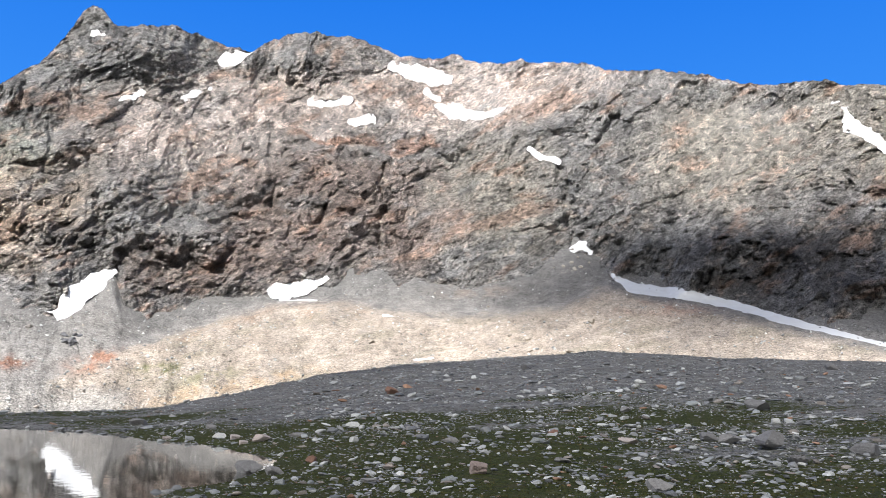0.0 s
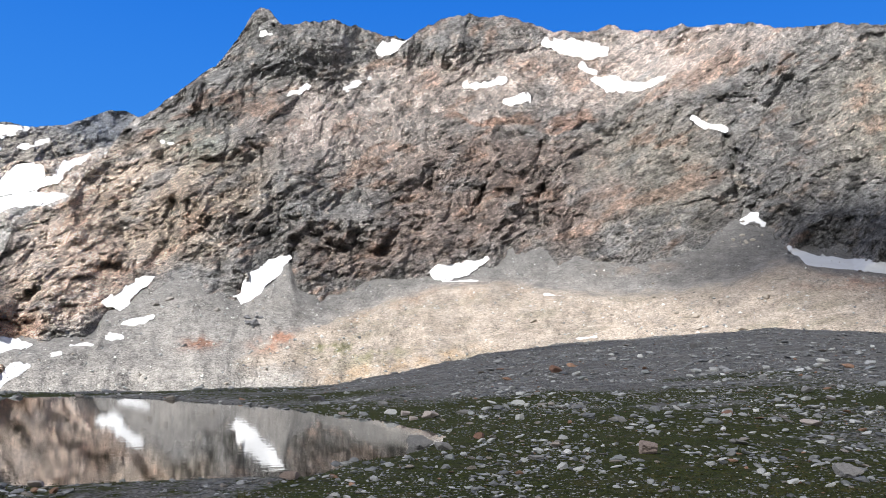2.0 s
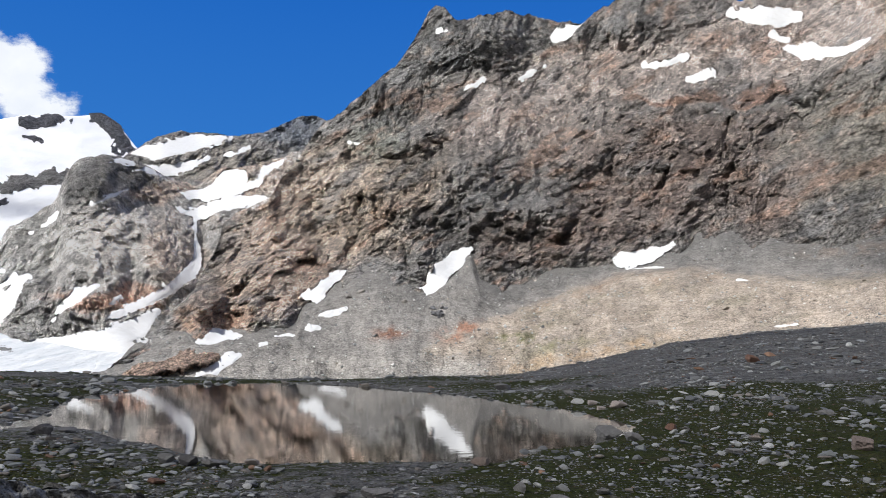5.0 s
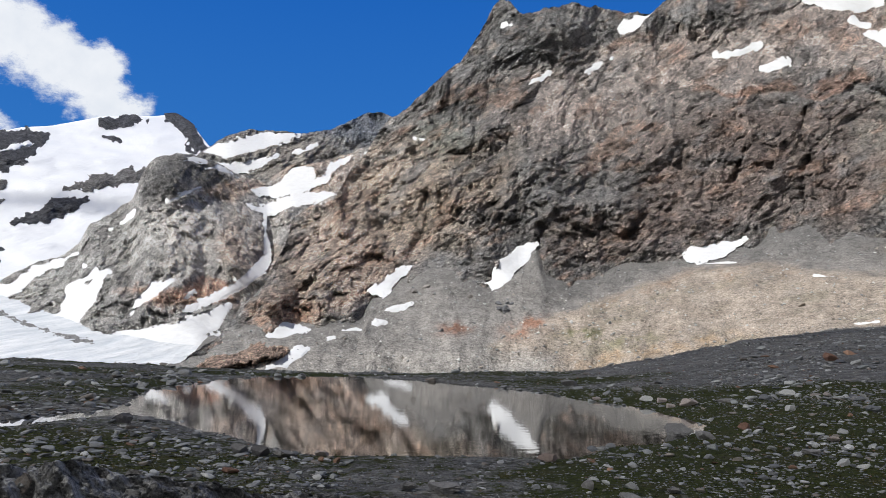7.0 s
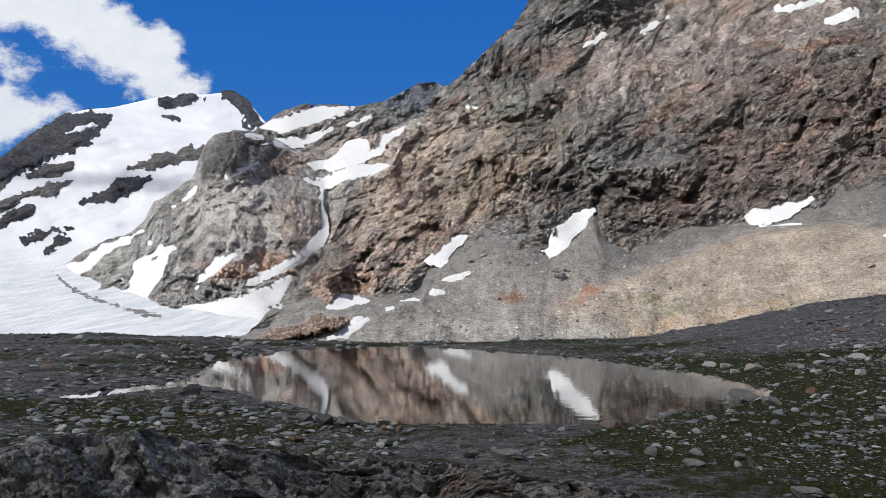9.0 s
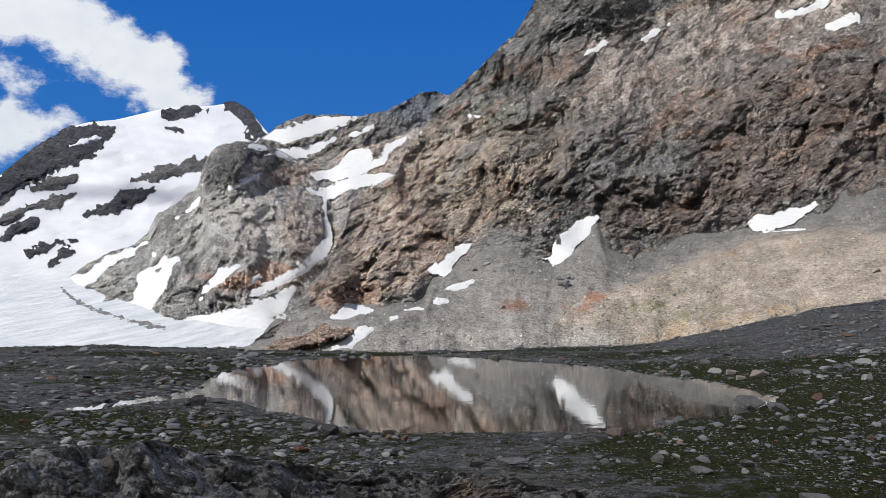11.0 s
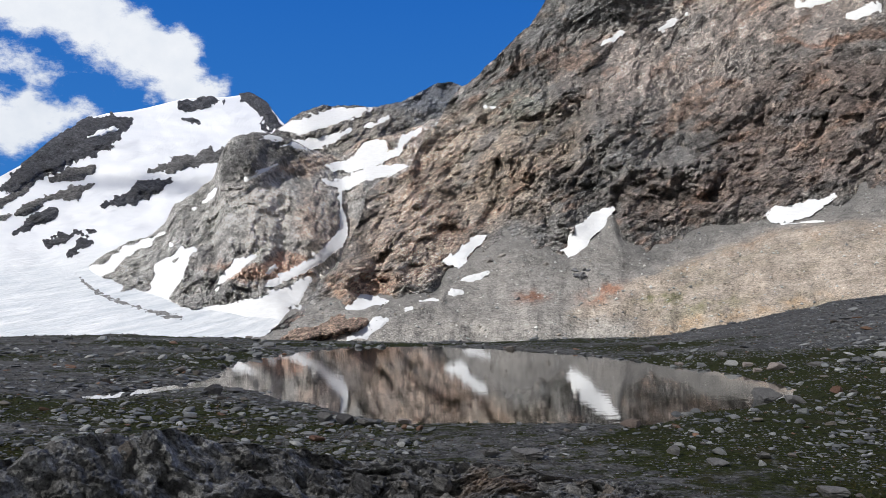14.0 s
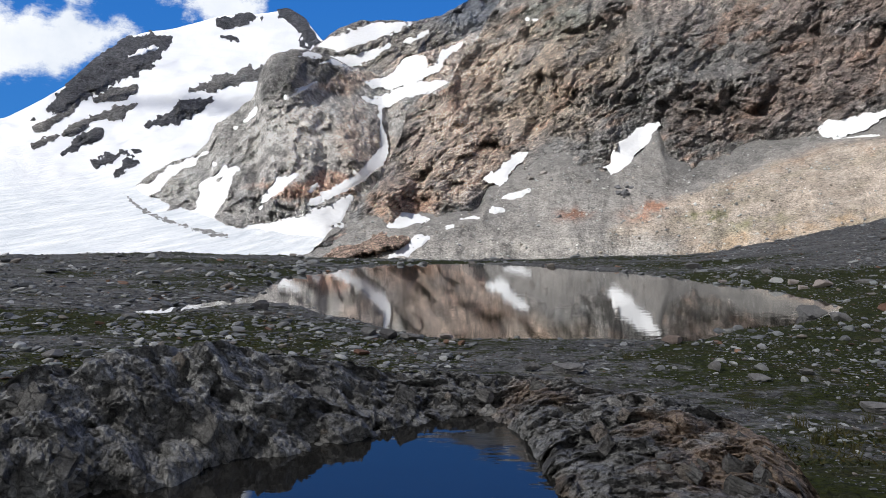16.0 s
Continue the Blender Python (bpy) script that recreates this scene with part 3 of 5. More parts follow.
def turned(P, rx, ry, rz, stretch):
    m = np.array(Euler((radians(rx), radians(ry), radians(rz))).to_matrix())
    return (P @ m.T) / np.array(stretch)


def unrolled(B, E, D, reach):
    """The slope laid out flat, in metres at that reach: clefts and ribs run down it."""
    return np.stack([reach * np.radians(B), 0.25 * D, reach * np.radians(E)], -1).reshape(-1, 3)


def crag(P, size, seed, dip=30, gully=-28, leaf=0.5):
    """Relief of a broken face, in metres, for forms of about that size: ribs and gullies, dipping layers, flats and chips. Also a random tone a block."""
    warp = np.stack([fbm(P, 1.6 * size, 4, 0.55, seed + k) for k in (20, 21, 22)], 1)
    Q = P + 0.32 * size * warp
    ribs = ridges(turned(Q, 0, gully, 0, (1.0, 1.0, 1.9)), 1.5 * size, 7, 0.53, seed)
    cuts = ridges(turned(Q, 0, gully + 50, 0, (1.0, 1.0, 1.5)), 0.7 * size, 6, 0.55, seed + 6)
    layer = fbm(turned(P + 0.06 * size * warp, 0, dip, 0, (3.6, 1.0, 0.9)), 0.17 * size, 5, 0.62, seed + 9, ridged=True)
    f1, t1 = facets(turned(Q, 0, dip, 0, (1.5, 1.0, 1.0)), 0.30 * size, seed + 1)
    f2, t2 = facets(turned(P, 0, dip, 0, (1.7, 1.0, 0.9)) + 0.04 * size * warp, 0.115 * size, seed + 2)
    f3, t3 = facets(turned(P, 0, dip + 8, 0, (1.6, 1, 0.9)), 0.05 * size, seed + 3)
    big = fbm(P, 3.2 * size, 3, 0.5, seed + 4)
    h = 0.45 * big + 0.33 * ribs - 0.14 * cuts + leaf * 0.10 * layer + 0.13 * f1 + 0.085 * f2 + 0.055 * f3
    return -size * h, 0.3 * t1 + 0.35 * t2 + 0.35 * t3


def blurred(a, n):
    """Values softened over n steps."""
    m = a
    for _ in range(3):
        p = np.pad(m, n, mode="edge")
        m = np.mean([p[i:i + a.shape[0], j:j + a.shape[1]] for i in range(0, 2 * n + 1, 2) for j in range(0, 2 * n + 1, 2)], 0)
    return m


CLEFTS = ([(41.9, 15.0, 0.4), (42.7, 12.6, 0.8), (42.9, 11.0, 0.9), (43.2, 9.5, 0.6)], [(29.1, 15.2, 0.05), (28.8, 13.6, 0.22), (29.3, 12.3, 0.12), (28.7, 10.6, 0.3), (28.9, 9.2, 0.1)], [(25.6, 13.2, 0.05), (24.6, 11.4, 0.16), (24.0, 9.9, 0.06)],
          [(-5.3, 3.9, 0.4), (-6.0, 3.1, 0.9), (-7.2, 2.0, 0.4)], [(18.2, 8.5, 0.3), (17.0, 7.0, 0.3)])


# steep ribbed cliffs on the face: centre, reach and steepness
CLIFFS = ((11.0, 20.4, 3.6, 2.1, 7), (4.3, 16.9, 2.8, 1.9, 10), (22.0, 21.4, 4.0, 1.5, 9), (4.2, 9.8, 2.4, 2.2, 8), (15.0, 8.6, 4.0, 1.8, 8), (52.0, 8.0, 5.0, 2.2, 8))


# debris slopes and ice-worn domes among the cliffs, smoother than the rest: centre, reach and how smooth
WORN = ((36.0, 10.6, 4.6, 3.4, 0.55), (24.0, 18.2, 9.0, 1.8, 0.5), (34.0, 20.0, 9.0, 1.8, 0.55), (53.0, 15.5, 7.5, 3.2, 0.45), (14.0, 15.5, 5.5, 2.2, 0.4), (3.5, 5.5, 2.5, 1.2, 0.4))


def face_relief(B, E):
    """Relief of the mountainside added to face_d, and the blocks' tone."""
    D = face_d(B, E)
    r, t = crag(unrolled(B, E, D, 430), 26.0, 11)
    strength = 0.25 + 0.75 * step(-1.5, 1.5, E - FOOT(B))
    worn = np.zeros(B.shape)
    for cb, ce, rb, re, h in WORN:
        worn = np.maximum(worn, h * np.exp(-1.2 * (((B - cb) / rb) ** 4 + ((E - ce + 0.6 * ragged(B, E, 3, 29)) / re) ** 4)))
    strength = strength * (1 - worn)
    cleft = np.zeros(B.shape)
    for spine in CLEFTS:
        g = spine_gap(B, E, spine) + 0.3 * ragged(B, E, 0.9, 77)
        cleft = np.maximum(cleft, 1 - step(-0.25, 0.25, g))
    bulge = np.zeros(B.shape)
    for cb, ce, rb, re, h in ((-8.0, 2.4, 1.5, 1.9, 16), (-4.6, 2.0, 1.3, 1.3, 12), (-2.4, 2.3, 1.0, 1.2, 10), (26, 11.5, 1.6, 3.0, 12), (37, 10.5, 4.5, 4.0, 22), (12.5, 21.5, 4, 2.5, 20), (24, 22.2, 4, 1.8, 16), (46, 19.5, 4.5, 2.5, 22), (52, 7.5, 4, 2.5, 18)):
        bulge -= h * np.exp(-1.7 * (((B - cb) / rb) ** 2 + ((E - ce) / re) ** 2))
    U = unrolled(B, E, D, 430)
    ribs = fbm((U + 5 * fbm(U, 14, 3, 0.5, 17)[:, None]) / (1.0, 1.0, 3.6), 7.5, 4, 0.55, 16, ridged=True) * step(-0.1, 0.5, fbm(U, 34, 3, 0.5, 18))
    r = r - 1.6 * ribs
    tall = fbm((U + 4 * fbm(U, 18, 3, 0.5, 27)[:, None]) / (1.0, 1.0, 4.5), 11, 4, 0.6, 26, ridged=True).reshape(B.shape)
    for cb, ce, rb, re, h in CLIFFS:
        w = np.exp(-1.6 * (((B - cb + 1.5 * ragged(B, E, 4, 28)) / rb) ** 4 + ((E - ce) / re) ** 4))
        bulge += w * (-h * (E - ce) - 0.55 * h * tall)
    return D, strength * r.reshape(B.shape) + 13 * cleft + bulge, t


def scree_relief(B, E):
    D = scree_d(B, E)
    P = spot(B, E, D).reshape(-1, 3)
    R = 5.0 * fbm(unrolled(B, E, D, 260) / (1.0, 1.0, 2.0), 14, 4, 0.5, 63) + 2.2 * fbm(P, 40, 4, 0.5, 60) + 1.0 * fbm(turned(P, 0, 0, 0, (1, 3, 3)), 9, 3, 0.5, 61) + 0.35 * fbm(P, 2.5, 3, 0.6, 62)
    return D, R.reshape(B.shape), None


def slab_relief(B, E):
    D = slab_d(B, E)
    r, t = crag(unrolled(B, E, D, 650), 30, 90, dip=-62, gully=-30, leaf=1.6)
    domes = np.zeros(B.shape)
    for cb, ce, rb, re, h in ((-10.7, 5.6, 2.0, 2.8, 46), (-15.0, 5.2, 2.6, 3.0, 34), (-12.7, 5.0, 0.7, 2.6, -26), (-17.6, 4.4, 0.6, 2.2, -20), (-20.5, 3.8, 3.6, 2.0, 30), (-15.2, 10.9, 2.2, 1.9, 60), (-8.2, 6.5, 0.8, 3.5, -40), (-12.6, 9.3, 1.4, 0.9, -30), (-17.9, 3.0, 1.2, 1.6, 20)):
        domes -= h * np.exp(-1.7 * (((B - cb) / rb) ** 2 + ((E - ce) / re) ** 2))
    return D, domes + 0.95 * r.reshape(B.shape), t


def far_relief(B, E):
    D = far_d(B, E)
    r, t = crag(unrolled(B, E, D, 1500), 55, 105)
    return D, r.reshape(B.shape), t


def ice_relief(B, E):
    D = ice_d(B, E)
    P = spot(B, E, D).reshape(-1, 3)
    R = (60 * fbm(unrolled(B, E, D, 1500) / (1.6, 1, 1), 110, 4, 0.5, 120) + 3.0 * fbm(P, 60, 3, 0.5, 122)) * step(1, 6, E).ravel()
    R += 0.8 * fbm(turned(P, 0, 0, 30, (1, 5, 1)), 7, 3, 0.6, 124) * step(5, 2, E).ravel()
    return D, R.reshape(B.shape), None


def lie_of(kind, B, E):
    """Distance of the land's surface, relief and all."""
    if kind == "face":
        d1, r1, _ = face_relief(B, E)
        d2, r2, _ = scree_relief(B, E)
        return np.minimum(d1 + r1, d2 + r2)
    d, r, _ = {"slab": slab_relief, "far": far_relief, "ice": ice_relief}[kind](B, E)
    return d + r


# ---- the mountainside ----
def build_mountain():
    cols, rows = 1320, 380
    b = np.linspace(-15, 68, cols)
    jag = np.stack([b, 0 * b, 0 * b], 1)
    top = RIDGE(b) + 0.26 * fbm(jag, 1.6, 6, 0.62, 3) * (1.6 - 0.6 * step(-8, 0, b))
    low = np.minimum(FOOT(b) - 2.0, top - 0.4)
    v = np.linspace(0, 1, rows)[:, None]
    B, E = np.broadcast_to(b, (rows, cols)), low + (top - low) * v
    D, R, t1 = face_relief(B, E)
    E2 = E.ravel()
    P = spot(B.ravel(), E2, (D + R + 6 * cover("face", B, E, 0.05)).ravel()).reshape(rows, cols, 3)
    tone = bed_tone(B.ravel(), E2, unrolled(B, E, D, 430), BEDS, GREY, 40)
    U = unrolled(B, E, D, 430)
    vein = fbm(turned(U, 0, 34, 0, (3.0, 1, 1)), 13, 6, 0.66, 45)
    spots = fbm(U, 7, 5, 0.65, 47)
    for w, c in ((step(0.18, 0.75, vein) * 0.55, (0.37, 0.235, 0.17)), (step(0.15, 0.7, -vein) * 0.6, (0.235, 0.235, 0.24)), (step(0.25, 0.8, spots) * 0.5, (0.50, 0.42, 0.365)), (step(0.35, 0.8, -spots) * 0.5, (0.17, 0.155, 0.145))):
        tone = tone * (1 - w[:, None]) + w[:, None] * np.array(c)
    # lifted at the left to offset the shading there; slightly darker low at the right
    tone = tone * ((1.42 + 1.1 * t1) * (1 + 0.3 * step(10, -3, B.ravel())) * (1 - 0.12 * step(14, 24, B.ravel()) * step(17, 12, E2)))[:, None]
    full = with_back(P, 210, 420)
    tone = np.concatenate([tone, np.tile(tone[-cols:], (10, 1))])
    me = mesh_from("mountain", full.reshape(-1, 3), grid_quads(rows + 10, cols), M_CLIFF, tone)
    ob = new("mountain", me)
    return tagged(ob, "steep craggy mountainside of brown, grey and pinkish rock", "mountain", kind="structure")


def build_scree():
    cols, rows = 720, 160
    b = np.linspace(-17, 68, cols)
    v = np.linspace(0, 1, rows)[:, None]
    low, top = -4.5, np.where(b < -4, np.minimum(FOOT(b) + 1.6, RIDGE(b) + 0.1 + 0.4 * fbm(np.stack([b, 0 * b, 0 * b], 1), 1.2, 5, 0.62, 66)), FOOT(b) + 1.6)
    B, E = np.broadcast_to(b, (rows, cols)), low + (top - low) * v
    D, R, _ = scree_relief(B, E)
    Bf, Ef = B.ravel(), E.ravel()
    P = spot(Bf, Ef, (D + R + 1.2 * cover("face", B, E, 0.15)).ravel())
    grey, tan, dark, rust, pale = (0.29, 0.274, 0.26), (0.40, 0.335, 0.28), (0.185, 0.178, 0.172), (0.40, 0.225, 0.16), (0.39, 0.365, 0.34)
    U = unrolled(B, E, D, 250)
    n1, n2, n3 = fbm(U, 22, 5, 0.6, 70), fbm(U, 5, 5, 0.65, 71), fbm(U, 1.6, 4, 0.7, 72)
    band = fbm(turned(U, 0, 22, 0, (4, 1, 1)), 5, 5, 0.62, 76)
    tone = np.tile(np.array(grey), (len(P), 1))

    def lay(w, c):
        w = np.clip(w, 0, 1)[:, None]
        tone[:] = tone * (1 - w) + w * np.array(c)

    up = Ef - MOUND(Bf)
    lay(0.85 * step(-0.4, -2.0, Ef + 0.7 * n1 + 0.3 * n2) * step(17, 8, Bf + 2 * n1), pale)
    lay(0.45 * step(0.0, 0.7, band) * step(0, -1.0, Ef - FOOT(Bf)), (0.37, 0.345, 0.32))
    lay(0.55 * step(0.15, 0.6, n2 + 0.6 * fbm(turned(P, 0, 0, 0, (1, 4, 4)), 5, 4, 0.6, 73)), dark)
    on = step(0.3, -0.35, up + 0.4 * n2) * step(4.5, 11, Bf + 3 * n1 + 1.6 * Ef)
    lay(on * (0.85 + 0.3 * n2), tan)
    lay(on * 0.75 * step(0.0, 0.6, band + 0.3 * n1), (0.475, 0.405, 0.345))
    lay(on * 0.65 * step(0.05, 0.6, -band + 0.2 * n1), (0.29, 0.26, 0.205))
    lay(np.exp(-((up + 0.3 + 0.5 * n2) / 0.35) ** 2) * step(13, 18, Bf) * step(32, 24, Bf) * (0.3 + 0.9 * n2), (0.40, 0.285, 0.21))
    lay(np.exp(-((Ef + 2.3 - 0.21 * (Bf - 12) - 0.35 * n2) / 0.4) ** 2) * step(11.5, 14, Bf) * step(27, 22, Bf) * (0.45 + 0.8 * n2), (0.46, 0.335, 0.225))
    lay(step(0.0, 0.7, up - 0.3 + 0.5 * n2) * step(8, 14, Bf) * 0.75, dark)
    lay(np.exp(-((Bf - 50 - 2 * n1) / 3.5) ** 2 - ((Ef - 4.7 - 0.5 * n2) / 0.45) ** 2) * (0.5 + n2), rust)
    lay(np.exp(-((Bf - 36 - 2 * n1) / 2.5) ** 2 - ((Ef - 6.0 - 0.5 * n2) / 0.4) ** 2) * (0.3 + n2), (0.36, 0.25, 0.18))
    lay(np.exp(-((Bf - 15.5 - 2 * n1) / 2.5) ** 2 - ((Ef + 0.1 - 0.7 * n2) / 0.7) ** 2) * (0.3 + 1.5 * n2), (0.17, 0.17, 0.09))
    lay(np.exp(-((Bf - 6.5 - n1) / 1.8) ** 2 - ((Ef - 3.0 - n2) / 1.1) ** 2) * 0.75, dark)
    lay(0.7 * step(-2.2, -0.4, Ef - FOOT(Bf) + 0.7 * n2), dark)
    lay(np.exp(-((Bf - 9.7 - 1.5 * n1 - 0.8 * n2) / 1.5) ** 2 - ((Ef - 0.6 - 0.5 * n2 - 0.1 * (Bf - 9.7)) / 0.5) ** 2) * (1.0 + 1.6 * n2), rust)
    lay(np.exp(-((Bf - 5.0 - 0.8 * n1 - 0.5 * n2) / 0.8) ** 2 - ((Ef - 0.55 - 0.5 * n2) / 0.35) ** 2) * (0.9 + 1.4 * n2), (0.27, 0.15, 0.11))
    tone *= (0.93 + 0.14 * fbm(U, 9, 5, 0.65, 79) + 0.13 * n3)[:, None]
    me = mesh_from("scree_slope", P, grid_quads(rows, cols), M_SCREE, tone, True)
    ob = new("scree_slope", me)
    return tagged(ob, "grey and tan scree slope with a pale moraine mound", "scree", kind="structure")


def build_slabs():
    cols, rows = 460, 260
    b = np.linspace(-31, 3, cols)
    jag = np.stack([b, 0 * b, 0 * b], 1)
    top = SLAB_TOP(b) + 0.25 * fbm(jag, 2.0, 5, 0.6, 80)
    v = np.linspace(0, 1, rows)[:, None]
    B, E = np.broadcast_to(b, (rows, cols)), -4 + (top + 4) * v
    Bf, Ef = B.ravel(), E.ravel()
    D, R, t1 = slab_relief(B, E)
    P = spot(Bf, Ef, (D + R + 16 * cover("slab", B, E, 0.05)).ravel())
    # knob round (-15.6, 10.6): dark rock, with its unlit front painted into the tone
    beds = [(-10.3, 6, 1.9, 3, (0.33, 0.27, 0.235)), (-14.5, 6.5, 2.2, 2.2, (0.37, 0.345, 0.325)), (-17, 6.0, 2.0, 1.6, (0.33, 0.32, 0.31)), (-21, 4, 3, 2, (0.25, 0.245, 0.24)), (-23.5, 3.2, 2, 1, (0.27, 0.26, 0.25)),
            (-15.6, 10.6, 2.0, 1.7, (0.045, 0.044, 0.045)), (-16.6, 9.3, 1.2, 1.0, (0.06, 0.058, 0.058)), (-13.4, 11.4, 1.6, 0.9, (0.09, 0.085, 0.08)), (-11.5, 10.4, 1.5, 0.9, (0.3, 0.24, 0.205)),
            (-19, 7.3, 1.5, 1, (0.21, 0.205, 0.2)), (-13.2, 2.8, 2.2, 0.7, (0.33, 0.225, 0.18)), (-10.5, 3.6, 1.2, 1.0, (0.24, 0.225, 0.21)), (-7, 11.5, 3, 1.2, (0.35, 0.275, 0.23)), (-4, 12.5, 3, 1.5, (0.33, 0.27, 0.235)),
            (-7.6, 6, 0.9, 2.5, (0.31, 0.265, 0.235)), (-9.5, 1.0, 1.5, 1.5, (0.27, 0.25, 0.235)), (-18, 2.0, 1.2, 1.5, (0.19, 0.185, 0.185)), (-16.5, 4.0, 1.0, 0.7, (0.2, 0.19, 0.185))]
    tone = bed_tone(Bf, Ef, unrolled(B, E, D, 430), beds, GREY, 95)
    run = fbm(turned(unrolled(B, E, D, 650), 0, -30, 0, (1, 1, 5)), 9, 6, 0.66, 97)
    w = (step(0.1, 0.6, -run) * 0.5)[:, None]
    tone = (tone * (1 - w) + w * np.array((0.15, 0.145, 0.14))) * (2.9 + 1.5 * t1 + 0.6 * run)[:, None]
    full = with_back(P.reshape(rows, cols, 3), 60, 300)
    tone = np.concatenate([tone, np.tile(tone[-cols:], (10, 1))])
    ob = new("rock_slabs", mesh_from("rock_slabs", full.reshape(-1, 3), grid_quads(rows + 10, cols), M_SLAB, tone))
    return tagged(ob, "rounded ice-worn grey rock slabs below the glacier", "rock slabs", kind="structure")


def build_far_ridge():
    cols, rows = 300, 110
    b = np.linspace(-16, 4, cols)
    jag = np.stack([b, 0 * b, 0 * b], 1)
    top = FAR_TOP(b) + 0.16 * fbm(jag, 1.4, 5, 0.6, 100)
    v = np.linspace(0, 1, rows)[:, None]
    B, E = np.broadcast_to(b, (rows, cols)), 8 + (top - 8) * v
    D, R, t1 = far_relief(B, E)
    P = spot(B.ravel(), E.ravel(), (D + R + 30 * cover("far", B, E, 0.05)).ravel())
    # blue of the first bed: haze of the distance put into the rock colour
    beds = [(-2.2, 15.3, 3.4, 1.7, (0.165, 0.18, 0.21)), (-9.5, 14.3, 1.5, 0.5, (0.2, 0.18, 0.16)), (-8, 12, 4, 1.2, (0.28, 0.255, 0.23)), (-13, 12, 2, 1, (0.2, 0.19, 0.18))]
    tone = bed_tone(B.ravel(), E.ravel(), unrolled(B, E, D, 430), beds, GREY, 108) * (1.9 + 0.9 * t1)[:, None]
    full = with_back(P.reshape(rows, cols, 3), 300, 600)
    tone = np.concatenate([tone, np.tile(tone[-cols:], (10, 1))])
    ob = new("far_ridge", mesh_from("far_ridge", full.reshape(-1, 3), grid_quads(rows + 10, cols), M_FAR, tone))
    return tagged(ob, "distant dark grey rock ridge streaked with snow", "ridge", kind="structure")


def build_glacier():
    cols, rows = 330, 190
    b = np.linspace(-60, -5, cols)
    v = np.linspace(0, 1, rows)[:, None]
    B, E = np.broadcast_to(b, (rows, cols)), -4 + (ICE_TOP(b) + 4) * v
    D, R, _ = ice_relief(B, E)
    full = with_back(spot(B.ravel(), E.ravel(), (D + R).ravel()).reshape(rows, cols, 3), 500, 900)
    ob = new("glacier", mesh_from("glacier", full.reshape(-1, 3), grid_quads(rows + 10, cols), M_ICE, None, True, {"bare": np.concatenate([step(5.0, 2.0, E + 0.8 * ragged(B, E, 4, 130)).ravel(), np.zeros(10 * cols)])}))
    return tagged(ob, "broad white glacier and snowfield on a far summit", "glacier", kind="structure")


def lumps(keep, least):
    """A mask of cells without its loose parts of fewer than that many cells."""
    left, out = keep.copy(), np.zeros(keep.shape, bool)
    while left.any():
        i0, j0 = np.argwhere(left)[0]
        stack, part = [(i0, j0)], []
        left[i0, j0] = False
        while stack:
            i, j = stack.pop()
            part.append((i, j))
            for a, b in ((i + 1, j), (i - 1, j), (i, j + 1), (i, j - 1)):
                if 0 <= a < left.shape[0] and 0 <= b < left.shape[1] and left[a, b]:
                    left[a, b] = False
                    stack.append((a, b))
        if len(part) >= least:
            for i, j in part:
                out[i, j] = True
    return out


def patch_mesh(name, spines, kind, material, lift, pitch, seed, rock=None, ceiling=None, broken=0.0):
    """A sheet of snow, or a rib of rock, draped on the land along its spine, with a clean outline."""
    flat = [s for spine in spines for s in spine]
    w = max(s[2] for s in flat)
    b0, b1 = min(s[0] for s in flat) - w, max(s[0] for s in flat) + w
    e0, e1 = min(s[1] for s in flat) - w, max(s[1] for s in flat) + w
    nb, ne = int((b1 - b0) / pitch) + 2, int((e1 - e0) / pitch) + 2
    B, E = np.meshgrid(np.linspace(b0, b1, nb), np.linspace(e0, e1, ne))
    rag = min(0.5, 0.5 * w) if rock else min(0.22, 0.5 * w) * (0.45 if b1 - b0 > 12 else 1)
    gap = spine_gap(B, E, *spines) + rag * (ragged(B, E, 1.6 if rock else 1.1, seed) + 0.42 * ragged(B, E, 0.4, seed + 2))
    if broken:
        gap = gap + broken * ragged(B, E, 0.3, seed + 3)
    if ceiling is not None:
        gap = np.maximum(gap, E - ceiling(B) - (0.12 if rock else -0.08))
    inside = gap < 0
    cells = lumps(inside[:-1, :-1] | inside[1:, :-1] | inside[:-1, 1:] | inside[1:, 1:], 4 if broken else 14)
    for _ in range(2):
        ge, gb = np.gradient(gap, E[:, 0], B[0])
        pull = np.where(gap > 0, np.minimum(gap, 1.6 * pitch) / np.maximum(np.hypot(gb, ge), 0.4), 0)
        k = np.maximum(np.hypot(gb, ge), 1e-6)
        B, E, gap = B - pull * gb / k, E - pull * ge / k, np.where(gap > 0, 0, gap)
    D = lie_of(kind, B, E)
    inner = step(0.02, -0.25 if not rock else -0.5, gap)
    tone = None
    if rock:
        r, t = crag(unrolled(B, E, D, 1800 if kind == "ice" else 300), (26 if kind == "ice" else 5) * lift, seed + 7)
        D = D - inner * (9 * lift) - 1.2 * lift + (r * 0.55 * (0.05 + inner.ravel())).reshape(D.shape)
        tone = np.array(rock) * (1.2 + 0.9 * t)[:, None]
    else:
        D = blurred(D, 2 if kind == "face" and b1 - b0 > 12 else 8) - lift * (0.1 + 0.5 * inner)
    P = spot(B, E, D).reshape(-1, 3)
    i = np.arange(B.size).reshape(B.shape)
    q = np.stack([i[:-1, :-1], i[:-1, 1:], i[1:, 1:], i[1:, :-1]], -1)[cells]
    if len(q) < 4:
        return None
    if rock:
        P, q, tone = trimmed(P, q, tone)
    else:
        P, q = trimmed(P, q)
    return mesh_from(name, P, q, material, tone, not rock)


